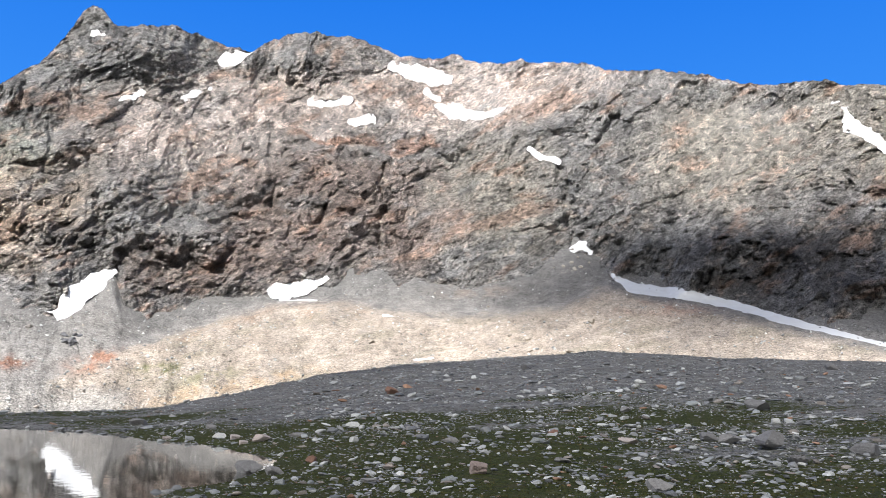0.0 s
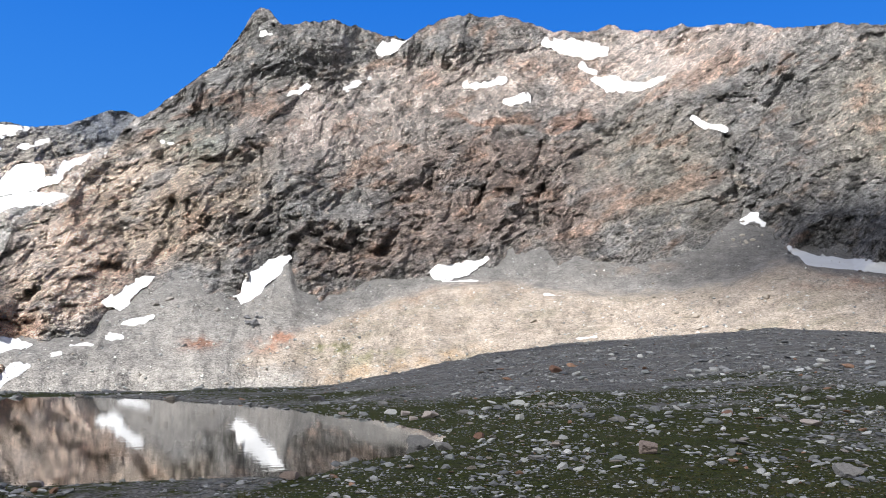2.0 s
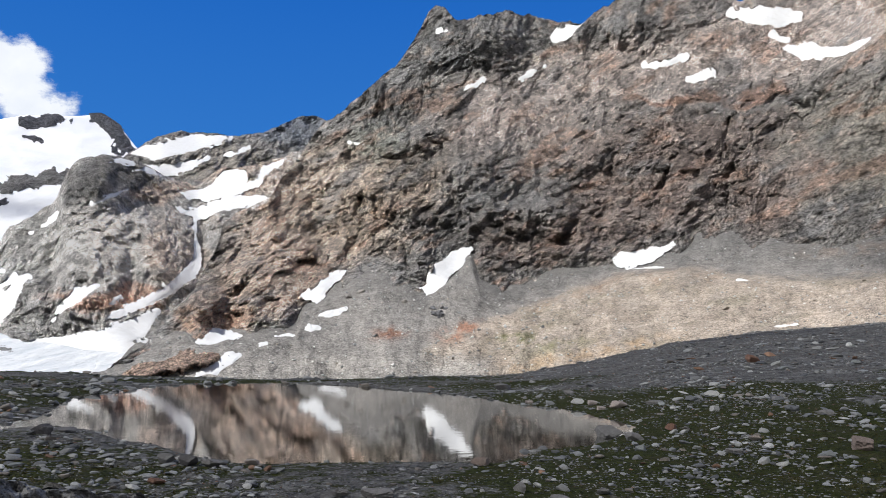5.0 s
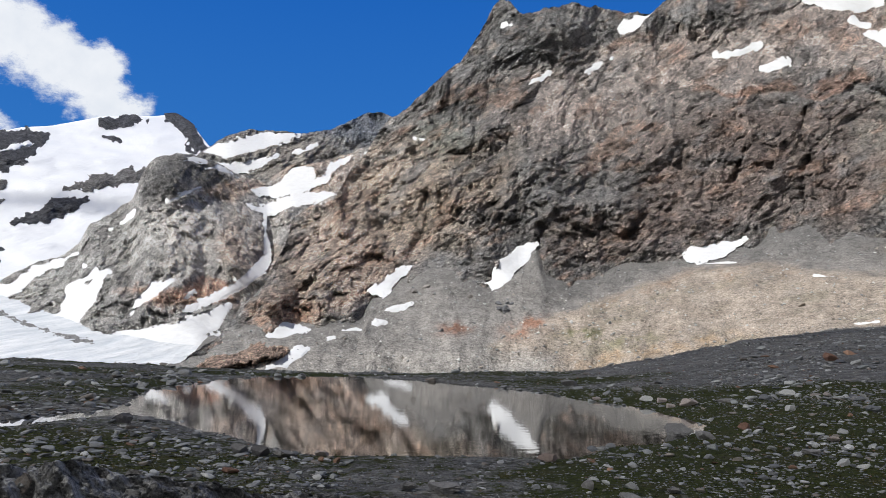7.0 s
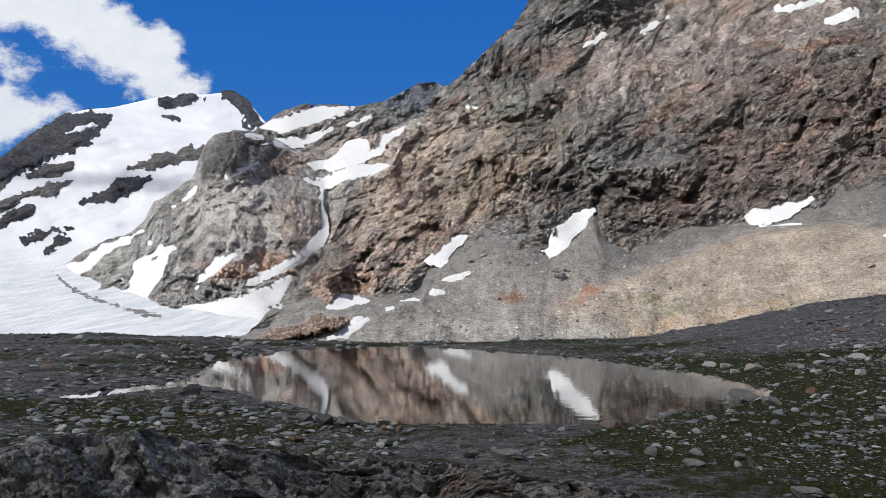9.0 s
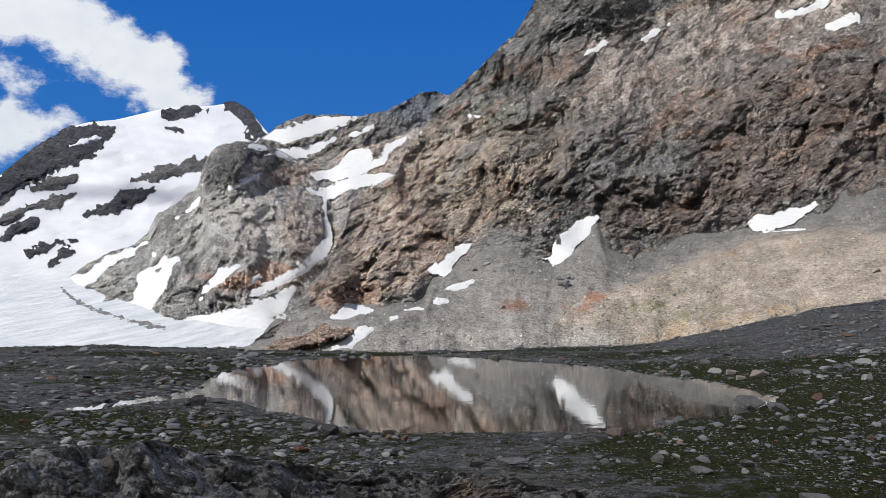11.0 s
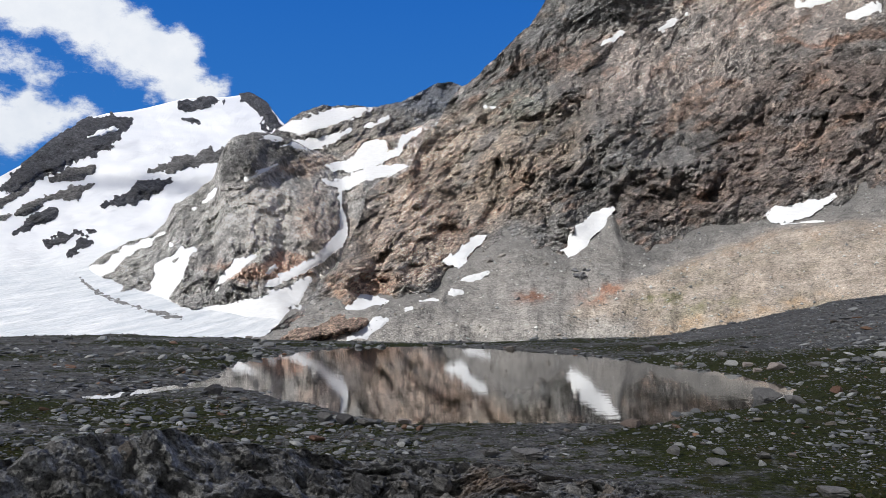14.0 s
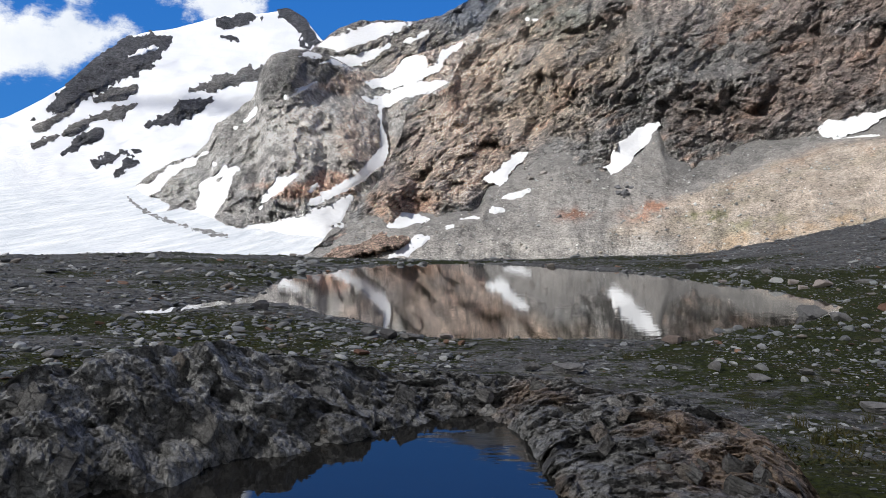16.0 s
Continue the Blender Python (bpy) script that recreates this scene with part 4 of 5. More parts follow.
build_mountain()
build_scree()
build_slabs()
build_far_ridge()
build_glacier()
for i, (kind, spines) in enumerate(SNOW):
    lift = {"face": 1.6, "slab": 2.6, "far": 5.0}[kind]
    me = patch_mesh("snow_patch", spines, kind, M_SNOW, lift, 0.05, 200 + i * 5, None, {"face": RIDGE, "slab": SLAB_TOP, "far": FAR_TOP}[kind])
    if me:
        big = max(s[2] for spine in spines for s in spine) > 1.0
        tagged(new("snow_patch", me), "large melting white snow patch lying on the rocky slope" if big else "small melting white snow patch on the rocky slope", "snow patch", "snow patches")
for i, (rock, spines) in enumerate(NUNATAKS):
    me = patch_mesh("rock_outcrop", spines, "ice", M_FAR, 1.6, 0.055, 500 + i * 5, rock, ICE_TOP)
    if me:
        tagged(new("rock_outcrop", me), "dark bare rock rib standing out of the glacier snow", "rock outcrop", "rocks in the glacier")

me = patch_mesh("rock_outcrop", [[(-13.2, -2.3, 0.4), (-12.5, -2.2, 0.58), (-10.9, -1.8, 1.16), (-9.4, -1.4, 1.5), (-8.0, -1.2, 1.1), (-6.8, -0.9, 0.45)]], "face", M_CLIFF, 0.8, 0.04, 700, (0.50, 0.37, 0.30))
tagged(new("rock_outcrop", me), "low rusty-brown rock knoll at the foot of the scree", "rock outcrop")
me = patch_mesh("moraine_line", [[(-26.2, 2.5, 0.06), (-25.4, 1.6, 0.1), (-24.2, 0.9, 0.16), (-22.6, 0.35, 0.22), (-21.3, -0.1, 0.36), (-19.6, -0.5, 0.16)]], "ice", M_SCREE, 0.1, 0.03, 740, (0.17, 0.168, 0.168), broken=0.14)
tagged(new("moraine_line", me), "thin dark line of stony debris along the glacier edge", "moraine")
me = patch_mesh("snow_patch", [[(-25.6, 11.5, 0.3), (-24.9, 11.8, 0.68), (-24.1, 12.1, 0.31)]], "ice", M_SNOW, 80.0, 0.05, 720)
tagged(new("snow_patch", me), "small white snow patch on the dark far rock", "snow patch", "snow patches")

# ---- the ground round the tarn ----
LAKE_MID = (0.5, 31.0)
LAKE_REACH = [(16, 7.7), (45, 9.2), (68, 11.8), (82, 15.6), (96, 19.8), (113, 21.0), (120, 19.5), (131, 16.3), (155, 12.0), (175, 10.0), (188, 9.6), (222, 9.2), (246, 10.7), (261, 13.5),
              (275, 13.6), (283, 14.5), (292, 13.1), (302, 12.8), (321, 11.6), (336, 9.6)]
CREST_D = curve([(-90, 60), (-30, 66), (-11, 60), (5, 56), (12.6, 60), (17, 68), (20, 76), (25, 92), (36, 110), (45, 118), (63, 115), (110, 100)])
CREST_E = curve([(-90, -1.3), (-30, -1.5), (-24, -1.6), (-17, -1.95), (-11, -2.35), (-3, -2.55), (5, -2.5), (12.6, -2.3), (17, -1.65), (20, -1.1), (24.6, 0.0), (30, 0.75),
                 (36, 1.25), (44.6, 1.85), (53.5, 1.4), (62.5, 1.1), (110, 1.0)])
STREAM = [(-8.0, 30.0, 2.6), (-8.5, 27.0, 2.0), (-9.6, 25.8, 1.3), (-10.6, 23.4, 1.2)]


def lake_gap(x, y):
    """Metres outside the tarn's shore, below 0 in the water."""
    dx, dy = x - LAKE_MID[0], y - LAKE_MID[1]
    a = np.degrees(np.arctan2(dy, dx)) % 360
    ang = np.array([p[0] for p in LAKE_REACH] + [360 + LAKE_REACH[0][0]])
    rad = np.array([p[1] for p in LAKE_REACH] + [LAKE_REACH[0][1]])
    r = np.interp(np.where(a < ang[0], a + 360, a), ang, rad)
    gap = np.hypot(dx, dy) - r
    for (x0, y0, w0), (x1, y1, w1) in zip(STREAM, STREAM[1:]):
        ex, ey = x1 - x0, y1 - y0
        t = np.clip(((x - x0) * ex + (y - y0) * ey) / (ex * ex + ey * ey), 0, 1)
        gap = np.minimum(gap, np.hypot(x - x0 - t * ex, y - y0 - t * ey) - (w0 + t * (w1 - w0)) * 0.5)
    return gap


def ground_z(x, y, fine=True):
    d, b = np.hypot(x, y), np.degrees(np.arctan2(x, y))
    gap = lake_gap(x, y)
    cd = CREST_D(b)
    cz = EYE + cd * np.tan(np.radians(CREST_E(b)))
    start = np.interp(b, [-40, -15, 0, 20, 30, 110], [12, 30, 46, 24, 18, 14])
    t = np.clip((d - start) / (cd - start), 0, 1)
    land = 0.16 + (cz - 0.16) * t ** 1.25
    beyond = np.maximum(d - cd, 0)
    land = land - np.minimum(beyond * 0.16, 13 + 0 * d) * step(0, 12, beyond)
    land = land + 0.62 * step(11.5, 4.5, d) + 0.34 * step(3.0, 2.2, d)
    p = np.stack([x, y, 0 * x], 1)
    land = land + (0.12 * fbm(p, 6, 4, 0.5, 300) + 0.05 * fbm(p, 1.1, 3, 0.55, 301)) * step(0, 1.5, gap) * (1 + step(40, 80, d))
    if fine:
        land = land + 0.02 * fbm(p, 0.3, 2, 0.6, 303)
    gap = gap - 0.2 + 0.22 * fbm(p, 2.2, 4, 0.6, 305)
    shore = np.where(gap > 0, land * step(-0.4, 2.2, gap) + 0.02 * step(0, 0.4, gap), -0.6 * step(0, -2.5, gap) - 0.02)
    return shore


def build_ground():
    cols, rows = 520, 330
    b = np.concatenate([np.linspace(-180, -50, 60)[:-1], np.linspace(-50, 72, cols), np.linspace(72, 180, 60)[1:]])
    r = np.concatenate([[0.002, 0.2], np.geomspace(0.5, 190, rows), np.geomspace(200, 4600, 24)])
    B, Rr = np.meshgrid(b, r)
    x, y = (Rr * np.sin(np.radians(B))).ravel(), (Rr * np.cos(np.radians(B))).ravel()
    z = ground_z(x, y)
    p = np.stack([x, y, 0 * x], 1)
    gap, d, bb = lake_gap(x, y), np.hypot(x, y), np.degrees(np.arctan2(x, y))
    moss = 0.47 + 0.38 * fbm(turned(p, 0, 0, 0, (2.2, 1, 1)), 7, 4, 0.55, 310) + 0.26 * np.exp(-np.maximum(gap, 0) / 5) * step(5, 12, bb)
    moss += 0.12 * np.exp(-((bb - 40) / 12) ** 2 - ((d - 24) / 9) ** 2) + 0.1 * np.exp(-((bb + 22) / 9) ** 2 - ((d - 17) / 5) ** 2)
    moss += 0.14 * step(8, 16, bb) * step(40, 24, d) - 0.16 * step(15, 9, d) * step(4, 14, bb)
    moss -= 0.5 * step(45, 62, d) * step(12, 22, bb)
    moss -= 0.2 * step(0.6, 0.1, gap)
    me = mesh_from("ground", np.stack([x, y, z], 1), grid_quads(len(r), len(b)), M_GROUND, None, True, {"moss": moss})
    return tagged(new("ground", me), "stony ground with dark gravel and patches of moss and turf", "ground", kind="structure")


def build_lake():
    a = np.radians(np.arange(0, 360, 4))
    verts = [(LAKE_MID[0], LAKE_MID[1], 0)]
    for k in a:
        deg = np.degrees(k) % 360
        ang = [p[0] for p in LAKE_REACH] + [360 + LAKE_REACH[0][0]]
        rad = [p[1] for p in LAKE_REACH] + [LAKE_REACH[0][1]]
        rr = float(np.interp(deg if deg >= ang[0] else deg + 360, ang, rad)) + (6.5 if 190 < deg < 240 else 1.6)
        verts.append((LAKE_MID[0] + rr * math.cos(k), LAKE_MID[1] + rr * math.sin(k), 0))
    n = len(a)
    faces = np.array([(0, 1 + i, 1 + (i + 1) % n) for i in range(n)])
    ob = new("water_tarn", mesh_from("water_tarn", verts, faces, M_LAKE, None, True))
    return tagged(ob, "still mountain tarn mirroring the slopes and snow", "lake", kind="structure")


build_ground()
build_lake()

# ---- clouds overhead, behind the viewpoint, whose shade lies on the ground ----
def cloud_material(dense, thin):
    """White cloud; thin: how far in from its rim it stays thin."""
    n = Nodes("cloud_white")
    at = n.here()
    puff = n.noise(at, 0.02, 4.0, 0.6)
    m = n.done(n.mix(puff, (0.8, 0.8, 0.8), (0.9, 0.9, 0.9)), 1.0, None, 0.0)
    if thin:
        off = n.put("ShaderNodeVectorMath", 0, {"operation": "MULTIPLY"}, i0=n.put("ShaderNodeVectorMath", 0, {"operation": "SUBTRACT"}, i0=n.put("ShaderNodeTexCoord", 0), i1=(0.5, 0.5, 0.5)), i1=(2, 2, 0))
        far = n.math("ADD", n.put("ShaderNodeVectorMath", 1, {"operation": "LENGTH"}, i0=off), n.span(puff, 0.3, 0.7, -0.15, 0.15))
        dense = n.span(far, 1.0 - thin, 1.0, dense, 0.0)
    n.feed(n.bsdf.inputs["Alpha"], dense)
    return m


M_CLOUD, M_THIN_CLOUD, M_VEIL = cloud_material(0.47, 0), cloud_material(0.7, 0.6), cloud_material(0.34, 0.8)


def build_cloud(x, y, rx, ry, turn, height, seed, material):
    """A flat-based cumulus whose shade falls round (x, y)."""
    bm = bmesh.new()
    bmesh.ops.create_icosphere(bm, subdivisions=5, radius=1)
    P = np.array([v.co[:] for v in bm.verts])
    lump = 1 + 0.16 * fbm(P, 0.7, 5, 0.55, seed)
    for v, k in zip(bm.verts, lump):
        v.co = (v.co.x * rx * k, v.co.y * ry * k, v.co.z * min(rx, ry) * (0.35 if v.co.z > 0 else 0.06) * k)
    me = bpy.data.meshes.new("cloud")
    bm.to_mesh(me)
    bm.free()
    for p in me.polygons:
        p.use_smooth = True
    me.materials.append(material)
    ob = new("cloud", me)
    c = Vector((x, y, 0)) + SUN_WAY * (height / SUN_WAY.z)
    ob.matrix_world = pose(c.x, c.y, c.z, 0, 0, turn)
    return tagged(ob, "white cumulus cloud drifting high over the tarn", "cloud", "clouds")


build_cloud(10, 25, 150, 62, 8, 420, 1, M_CLOUD)
build_cloud(302, 200, 128, 108, -52, 1500, 4, M_THIN_CLOUD)
build_cloud(-365, 1352, 260, 95, 25, 1500, 6, M_VEIL)

# ---- the sky's far backdrop with drifting cloud ----
def sky_material():
    n = Nodes("blue_sky_and_cloud")
    at = n.here()
    up, cloud = n.attr("up", 2), n.attr("cloud", 2)
    blue = n.mix(n.span(up, 5.0, 30.0), (0.042, 0.212, 0.60), (0.006, 0.105, 0.48))
    wisp = n.noise(at, 0.006, 8.0, 0.68)
    curl = n.noise(n.put("ShaderNodeMapping", 0, None, Vector=at, Rotation=(0, 0.5, 0), Scale=(1.0, 1.0, 2.0)), 0.011, 8.0, 0.72)
    f = n.math("ADD", cloud, n.math("ADD", n.math("MULTIPLY", n.math("SUBTRACT", wisp, 0.5), 1.5), n.math("MULTIPLY", n.math("SUBTRACT", curl, 0.5), 1.7)))
    shade = n.mix(n.noise(at, 0.0035, 5.0, 0.6), (0.66, 0.73, 0.84), (1.05, 1.06, 1.08))
    col = n.mix(n.put("ShaderNodeMapRange", 0, {"interpolation_type": "SMOOTHSTEP"}, i0=f, i1=0.15, i2=1.15), blue, shade)
    n.feed(n.bsdf.inputs["Emission Color"], col)
    return n.done((0, 0, 0), 1.0, None, 0.0, Emission_Strength=1.0)


def build_sky():
    b, e = np.linspace(-46, 80, 295), np.linspace(-4, 50, 127)
    B, E = np.meshgrid(b, e)
    cloud = np.full(B.shape, -0.4)
    for spine, strength in (([(-40, 21.0, 6), (-31, 20.4, 5.2), (-27, 19.6, 4.8), (-23.6, 18.2, 4.8), (-20.8, 16.8, 4.6), (-18.9, 14.6, 3.8)], 1.0),
                            ([(-36, 15.2, 3.0), (-30, 16.0, 2.0), (-27.8, 14.9, 1.6)], 0.75), ([(-40, 11, 6), (-31, 12.0, 4.6), (-26.6, 12.9, 2.6)], 1.0),
                            ([(-25.5, 16.0, 0.7), (-24.2, 15.2, 0.5)], 0.5)):
        g = spine_gap(B, E, spine) + 0.9 * ragged(B, E, 2.6, 800)
        cloud = np.maximum(cloud, strength * step(0.9, -1.9, g) * 1.45 - 0.35 * step(0.2, 1.4, g))
    d = 4600 * np.cos(np.radians(E))
    me = mesh_from("backdrop_sky", spot(B, E, d).reshape(-1, 3), grid_quads(*B.shape), sky_material(), None, True, {"cloud": cloud.ravel(), "up": E.ravel()})
    return tagged(new("backdrop_sky", me), "deep blue sky with white drifting cumulus cloud", "sky", kind="structure")


build_sky()

# ---- the rock at the viewpoint and its pool ----
POOL_Z = 1.0
LIP_D = curve([(-75, 5.0), (-34, 5.6), (-29, 5.75), (-23, 6.05), (-18, 6.35), (-12, 6.6), (-6, 6.75), (0, 6.75), (3, 6.5), (8, 6.0), (16, 5.3), (19, 4.9), (24, 4.4), (60, 4.0)])
LIP_Z = curve([(-75, 1.4), (-34, 1.5), (-31.7, 1.6), (-29.4, 1.58), (-26.6, 1.66), (-22.5, 1.65), (-19.7, 1.57), (-15.8, 1.46), (-11.8, 1.36), (-8.6, 1.27), (-4.4, 1.2), (-0.4, 1.18), (3, 1.22), (6.4, 1.22), (10.3, 1.25), (13.4, 1.24), (17, 1.2), (19.1, 1.1), (20.5, 0.96), (23, 0.7), (60, 0.5)])
EDGE_D = curve([(-75, 3.4), (-32, 4.6), (-23.6, 4.89), (-18.3, 5.2), (-13.6, 5.35), (-10.5, 5.7), (-7.9, 5.85), (-4.2, 6.05), (-0.5, 5.95), (1.4, 5.3), (3.3, 4.3), (7, 3.2), (60, 3.0)])


def bedrock_material():
    """Dark fractured bedrock, close by: thin foliation, hairline cracks, lichen, a dull sheen."""
    n = Nodes("dark_fractured_bedrock")
    at = n.put("ShaderNodeNewGeometry", 0)
    tone = n.attr("tone")
    leaf = n.noise(n.laid(at, (0.4, -0.6, 0.2), (0.55, 1, 1.5)), 14.0, 8.0, 0.74)
    speck = n.noise(at, 60.0, 6.0, 0.75)
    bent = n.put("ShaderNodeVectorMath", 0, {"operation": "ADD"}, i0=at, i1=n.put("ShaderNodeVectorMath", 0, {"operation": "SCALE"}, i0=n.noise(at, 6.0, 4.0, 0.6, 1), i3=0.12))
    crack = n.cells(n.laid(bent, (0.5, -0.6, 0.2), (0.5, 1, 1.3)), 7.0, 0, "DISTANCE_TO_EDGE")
    chip = n.put("ShaderNodeSeparateColor", 0, None, i0=n.cells(n.laid(bent, (0.3, -0.6, 0.4), (0.6, 1, 1.3)), 24.0, 1))
    val = n.math("ADD", n.span(leaf, 0.33, 0.67, 0.6, 1.4), n.math("ADD", n.span(speck, 0.33, 0.67, -0.35, 0.35), n.span(chip, 0, 1, -0.25, 0.25)))
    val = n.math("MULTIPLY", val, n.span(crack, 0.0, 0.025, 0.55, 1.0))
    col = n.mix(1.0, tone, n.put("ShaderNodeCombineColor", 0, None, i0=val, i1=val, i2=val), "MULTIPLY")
    col = n.mix(n.span(n.noise(at, 22.0, 6.0, 0.78), 0.56, 0.66, 0.0, 0.5), col, (0.40, 0.395, 0.38))
    b = n.bump(leaf, 1.0, 0.032, n.bump(speck, 1.0, 0.014, n.bump(n.span(crack, 0.0, 0.05), 1.0, 0.02, n.bump(chip, 1.0, 0.008))))
    return n.done(col, 0.8, b, 0.22)


def build_outcrop():
    b, d = np.concatenate([np.linspace(-72, -40, 60)[:-1], np.linspace(-40, 30, 720)]), np.concatenate([np.linspace(2.0, 3.4, 12)[:-1], np.linspace(3.4, 7.6, 235)[:-1], np.linspace(7.6, 9.2, 25)])
    B, Dd = np.meshgrid(b, d)
    lip, lz, edge = LIP_D(B), LIP_Z(B), EDGE_D(B)
    P0 = np.stack([Dd * np.sin(np.radians(B)), Dd * np.cos(np.radians(B)), 0 * B], -1).reshape(-1, 3)
    wob = (0.16 * fbm(P0, 0.9, 4, 0.55, 900)).reshape(B.shape)
    u = (Dd + wob - edge) / (lip - edge)
    front = POOL_Z - 0.02 + (lz - POOL_Z + 0.02) * np.clip(u, 0, 1) ** 0.75
    pool = POOL_Z - 0.02 - 0.4 * step(0, 0.9, edge - Dd - wob)
    z = np.where(u > 0, front, pool)
    z = np.where(u > 1, lz - 0.42 * (Dd + wob - lip) - 0.05 * np.maximum(Dd - lip, 0) ** 2, z)
    z = np.maximum(z, 1.06 * step(2.9, 2.0, Dd))
    P = P0.copy()
    P[:, 2] = z.ravel()
    bend = 0.1 * np.stack([fbm(P, 0.6, 4, 0.55, 905 + k) for k in (0, 1, 2)], 1)
    ribs = ridges(turned(P + 1.5 * bend, 0, -32, 0, (1.0, 1.0, 2.1)), 0.62, 7, 0.55, 906)
    cuts = ridges(turned(P + bend, 0, 28, 0, (1.0, 1.0, 1.5)), 0.33, 6, 0.55, 907)
    f1, t1 = facets(turned(P + bend, 20, -35, -20, (1.0, 1.3, 1.5)), 0.26, 901)
    f2, t2 = facets(turned(P + 0.5 * bend, 20, -35, -10, (1.0, 1.3, 1.5)), 0.105, 902)
    f3, t3 = facets(turned(P, 30, -20, 0, (1, 1.4, 1.2)), 0.045, 903)
    rough = 0.075 * ribs - 0.05 * cuts + 0.15 * f1 + 0.075 * f2 + 0.03 * f3
    calm = (step(2.6, 3.6, Dd) * (0.35 + 0.65 * step(-0.15, 0.15, u)) * (1 - 0.6 * step(1.15, 2.0, u))).ravel()
    way = np.stack([np.sin(np.radians(B)), np.cos(np.radians(B)), 0 * B], -1).reshape(-1, 3)
    P = P - way * (rough * calm * 1.0)[:, None]
    P[:, 2] += rough * calm * 0.4
    # base lightened towards the left: the light on the slab tops painted in
    base = np.array((0.30, 0.294, 0.287)) * (0.96 + 0.24 * step(-8, -26, B)).reshape(-1, 1)
    rust = step(-4, 4, B + 3 * ragged(B, Dd * 10, 6, 910)).ravel() * step(-0.1, 0.5, fbm(P, 0.7, 4, 0.6, 911) + 0.1)
    tone = base * (1 - rust[:, None] * 0.75) + np.array((0.30, 0.21, 0.145)) * rust[:, None] * 0.75
    tone = tone * (1 + 0.8 * (0.35 * t1 + 0.35 * t2 + 0.3 * t3))[:, None]
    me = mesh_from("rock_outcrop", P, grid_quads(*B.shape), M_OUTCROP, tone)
    ledge = tagged(new("rock_outcrop", me), "jagged dark grey bedrock ledge with rusty streaks round a pool", "rock outcrop")
    seat = P.reshape(*B.shape, 3)
    inside = np.argwhere((u > -0.06) & (u < 1.02) & (B > -39) & (B < 22))
    rng = np.random.default_rng(77)
    shapes, F = block_shapes(14, 78)
    greys = [(0.29, 0.278, 0.266), (0.22, 0.212, 0.203), (0.37, 0.356, 0.34), (0.18, 0.173, 0.166), (0.30, 0.262, 0.23)]
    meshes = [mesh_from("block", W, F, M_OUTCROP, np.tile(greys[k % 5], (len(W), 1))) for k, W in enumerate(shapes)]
    for k in range(120):
        i, j = inside[rng.integers(len(inside))]
        half = 0.03 + 0.09 * rng.random() ** 2.5
        if B[i, j] > -3 and k % 5 < 2:
            half *= 0.6
        size = half * np.array((1.0, rng.uniform(0.55, 0.9), rng.uniform(0.8, 1.6)))
        kind = k % 14
        turn = Euler((radians(-24 + rng.normal(0, 9)), radians(26 + rng.normal(0, 9)), radians(-B[i, j] * 0.6 + rng.normal(0, 16)))).to_matrix()
        W = (shapes[kind] * size) @ np.array(turn).T
        x, y, z = seat[i, j]
        z = min(z - 0.15 * half, LIP_Z(B[i, j]) + 0.03 - W[:, 2].max())
        ob = new("block", meshes[kind])
        ob.matrix_world = Matrix.Translation((x, y, z)) @ turn.to_4x4() @ Matrix.Diagonal((*size, 1))
        ob.parent = ledge
    return ledge


def block_shapes(count, seed):
    """Joint-bounded blocks: balls cut by three sets of nearly parallel flats, their faces chipped."""
    bm = bmesh.new()
    bmesh.ops.create_icosphere(bm, subdivisions=3, radius=1.5)
    V = np.array([v.co[:] for v in bm.verts])
    F = np.array([[v.index for v in f.verts] for f in bm.faces])
    bm.free()
    rng = np.random.default_rng(seed)
    out = []
    for k in range(count):
        W = V.copy()
        for axis in ((1, 0, 0), (0, 1, 0), (0, 0, 1), (-1, 0, 0), (0, -1, 0), (0, 0, -1), None, None, None):
            n = rng.normal(size=3) if axis is None else np.array(axis) + rng.normal(0, 0.2, 3)
            n /= np.linalg.norm(n)
            W = W - np.maximum(W @ n - (rng.uniform(0.75, 1.0) if axis is None else rng.uniform(0.6, 0.95)), 0)[:, None] * n
        f, _ = facets(W + 5 * k, 0.42, seed + k)
        g, _ = facets(W + 9 * k, 0.18, seed + k + 40)
        W = W * (1 + 0.3 * f + 0.1 * g + 0.03 * fbm(W + 3 * k, 0.3, 3, 0.6, seed + k))[:, None]
        out.append(W)
    return out, F


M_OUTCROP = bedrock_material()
build_outcrop()
a_ = np.radians(np.arange(-62, 13, 1.5))
ring = [(d * math.sin(a), d * math.cos(a), POOL_Z) for d in (2.4, 6.3) for a in a_]
tagged(new("water_pool", mesh_from("water_pool", ring, grid_quads(2, len(a_)), M_POOL, None, True)), "small dark pool in the rock mirroring blue sky", "pool", kind="structure")


# ---- loose stones ----
def stone_shapes(count, divisions, seed):
    """Unit stones: balls cut by a few flats, so that they are angular."""
    bm = bmesh.new()
    bmesh.ops.create_icosphere(bm, subdivisions=divisions, radius=1)
    V = np.array([v.co[:] for v in bm.verts])
    F = np.array([[v.index for v in f.verts] for f in bm.faces])
    bm.free()
    rng = np.random.default_rng(seed)
    shapes = []
    for _ in range(count):
        W = V * (1 + 0.12 * rng.normal(size=(len(V), 1)))
        for _ in range(11):
            n = rng.normal(size=3)
            n /= np.linalg.norm(n)
            over = np.maximum(W @ n - rng.uniform(0.45, 0.85), 0) * 0.92
            W = W - over[:, None] * n
        shapes.append(W / np.abs(W).max(0))
    return shapes, F


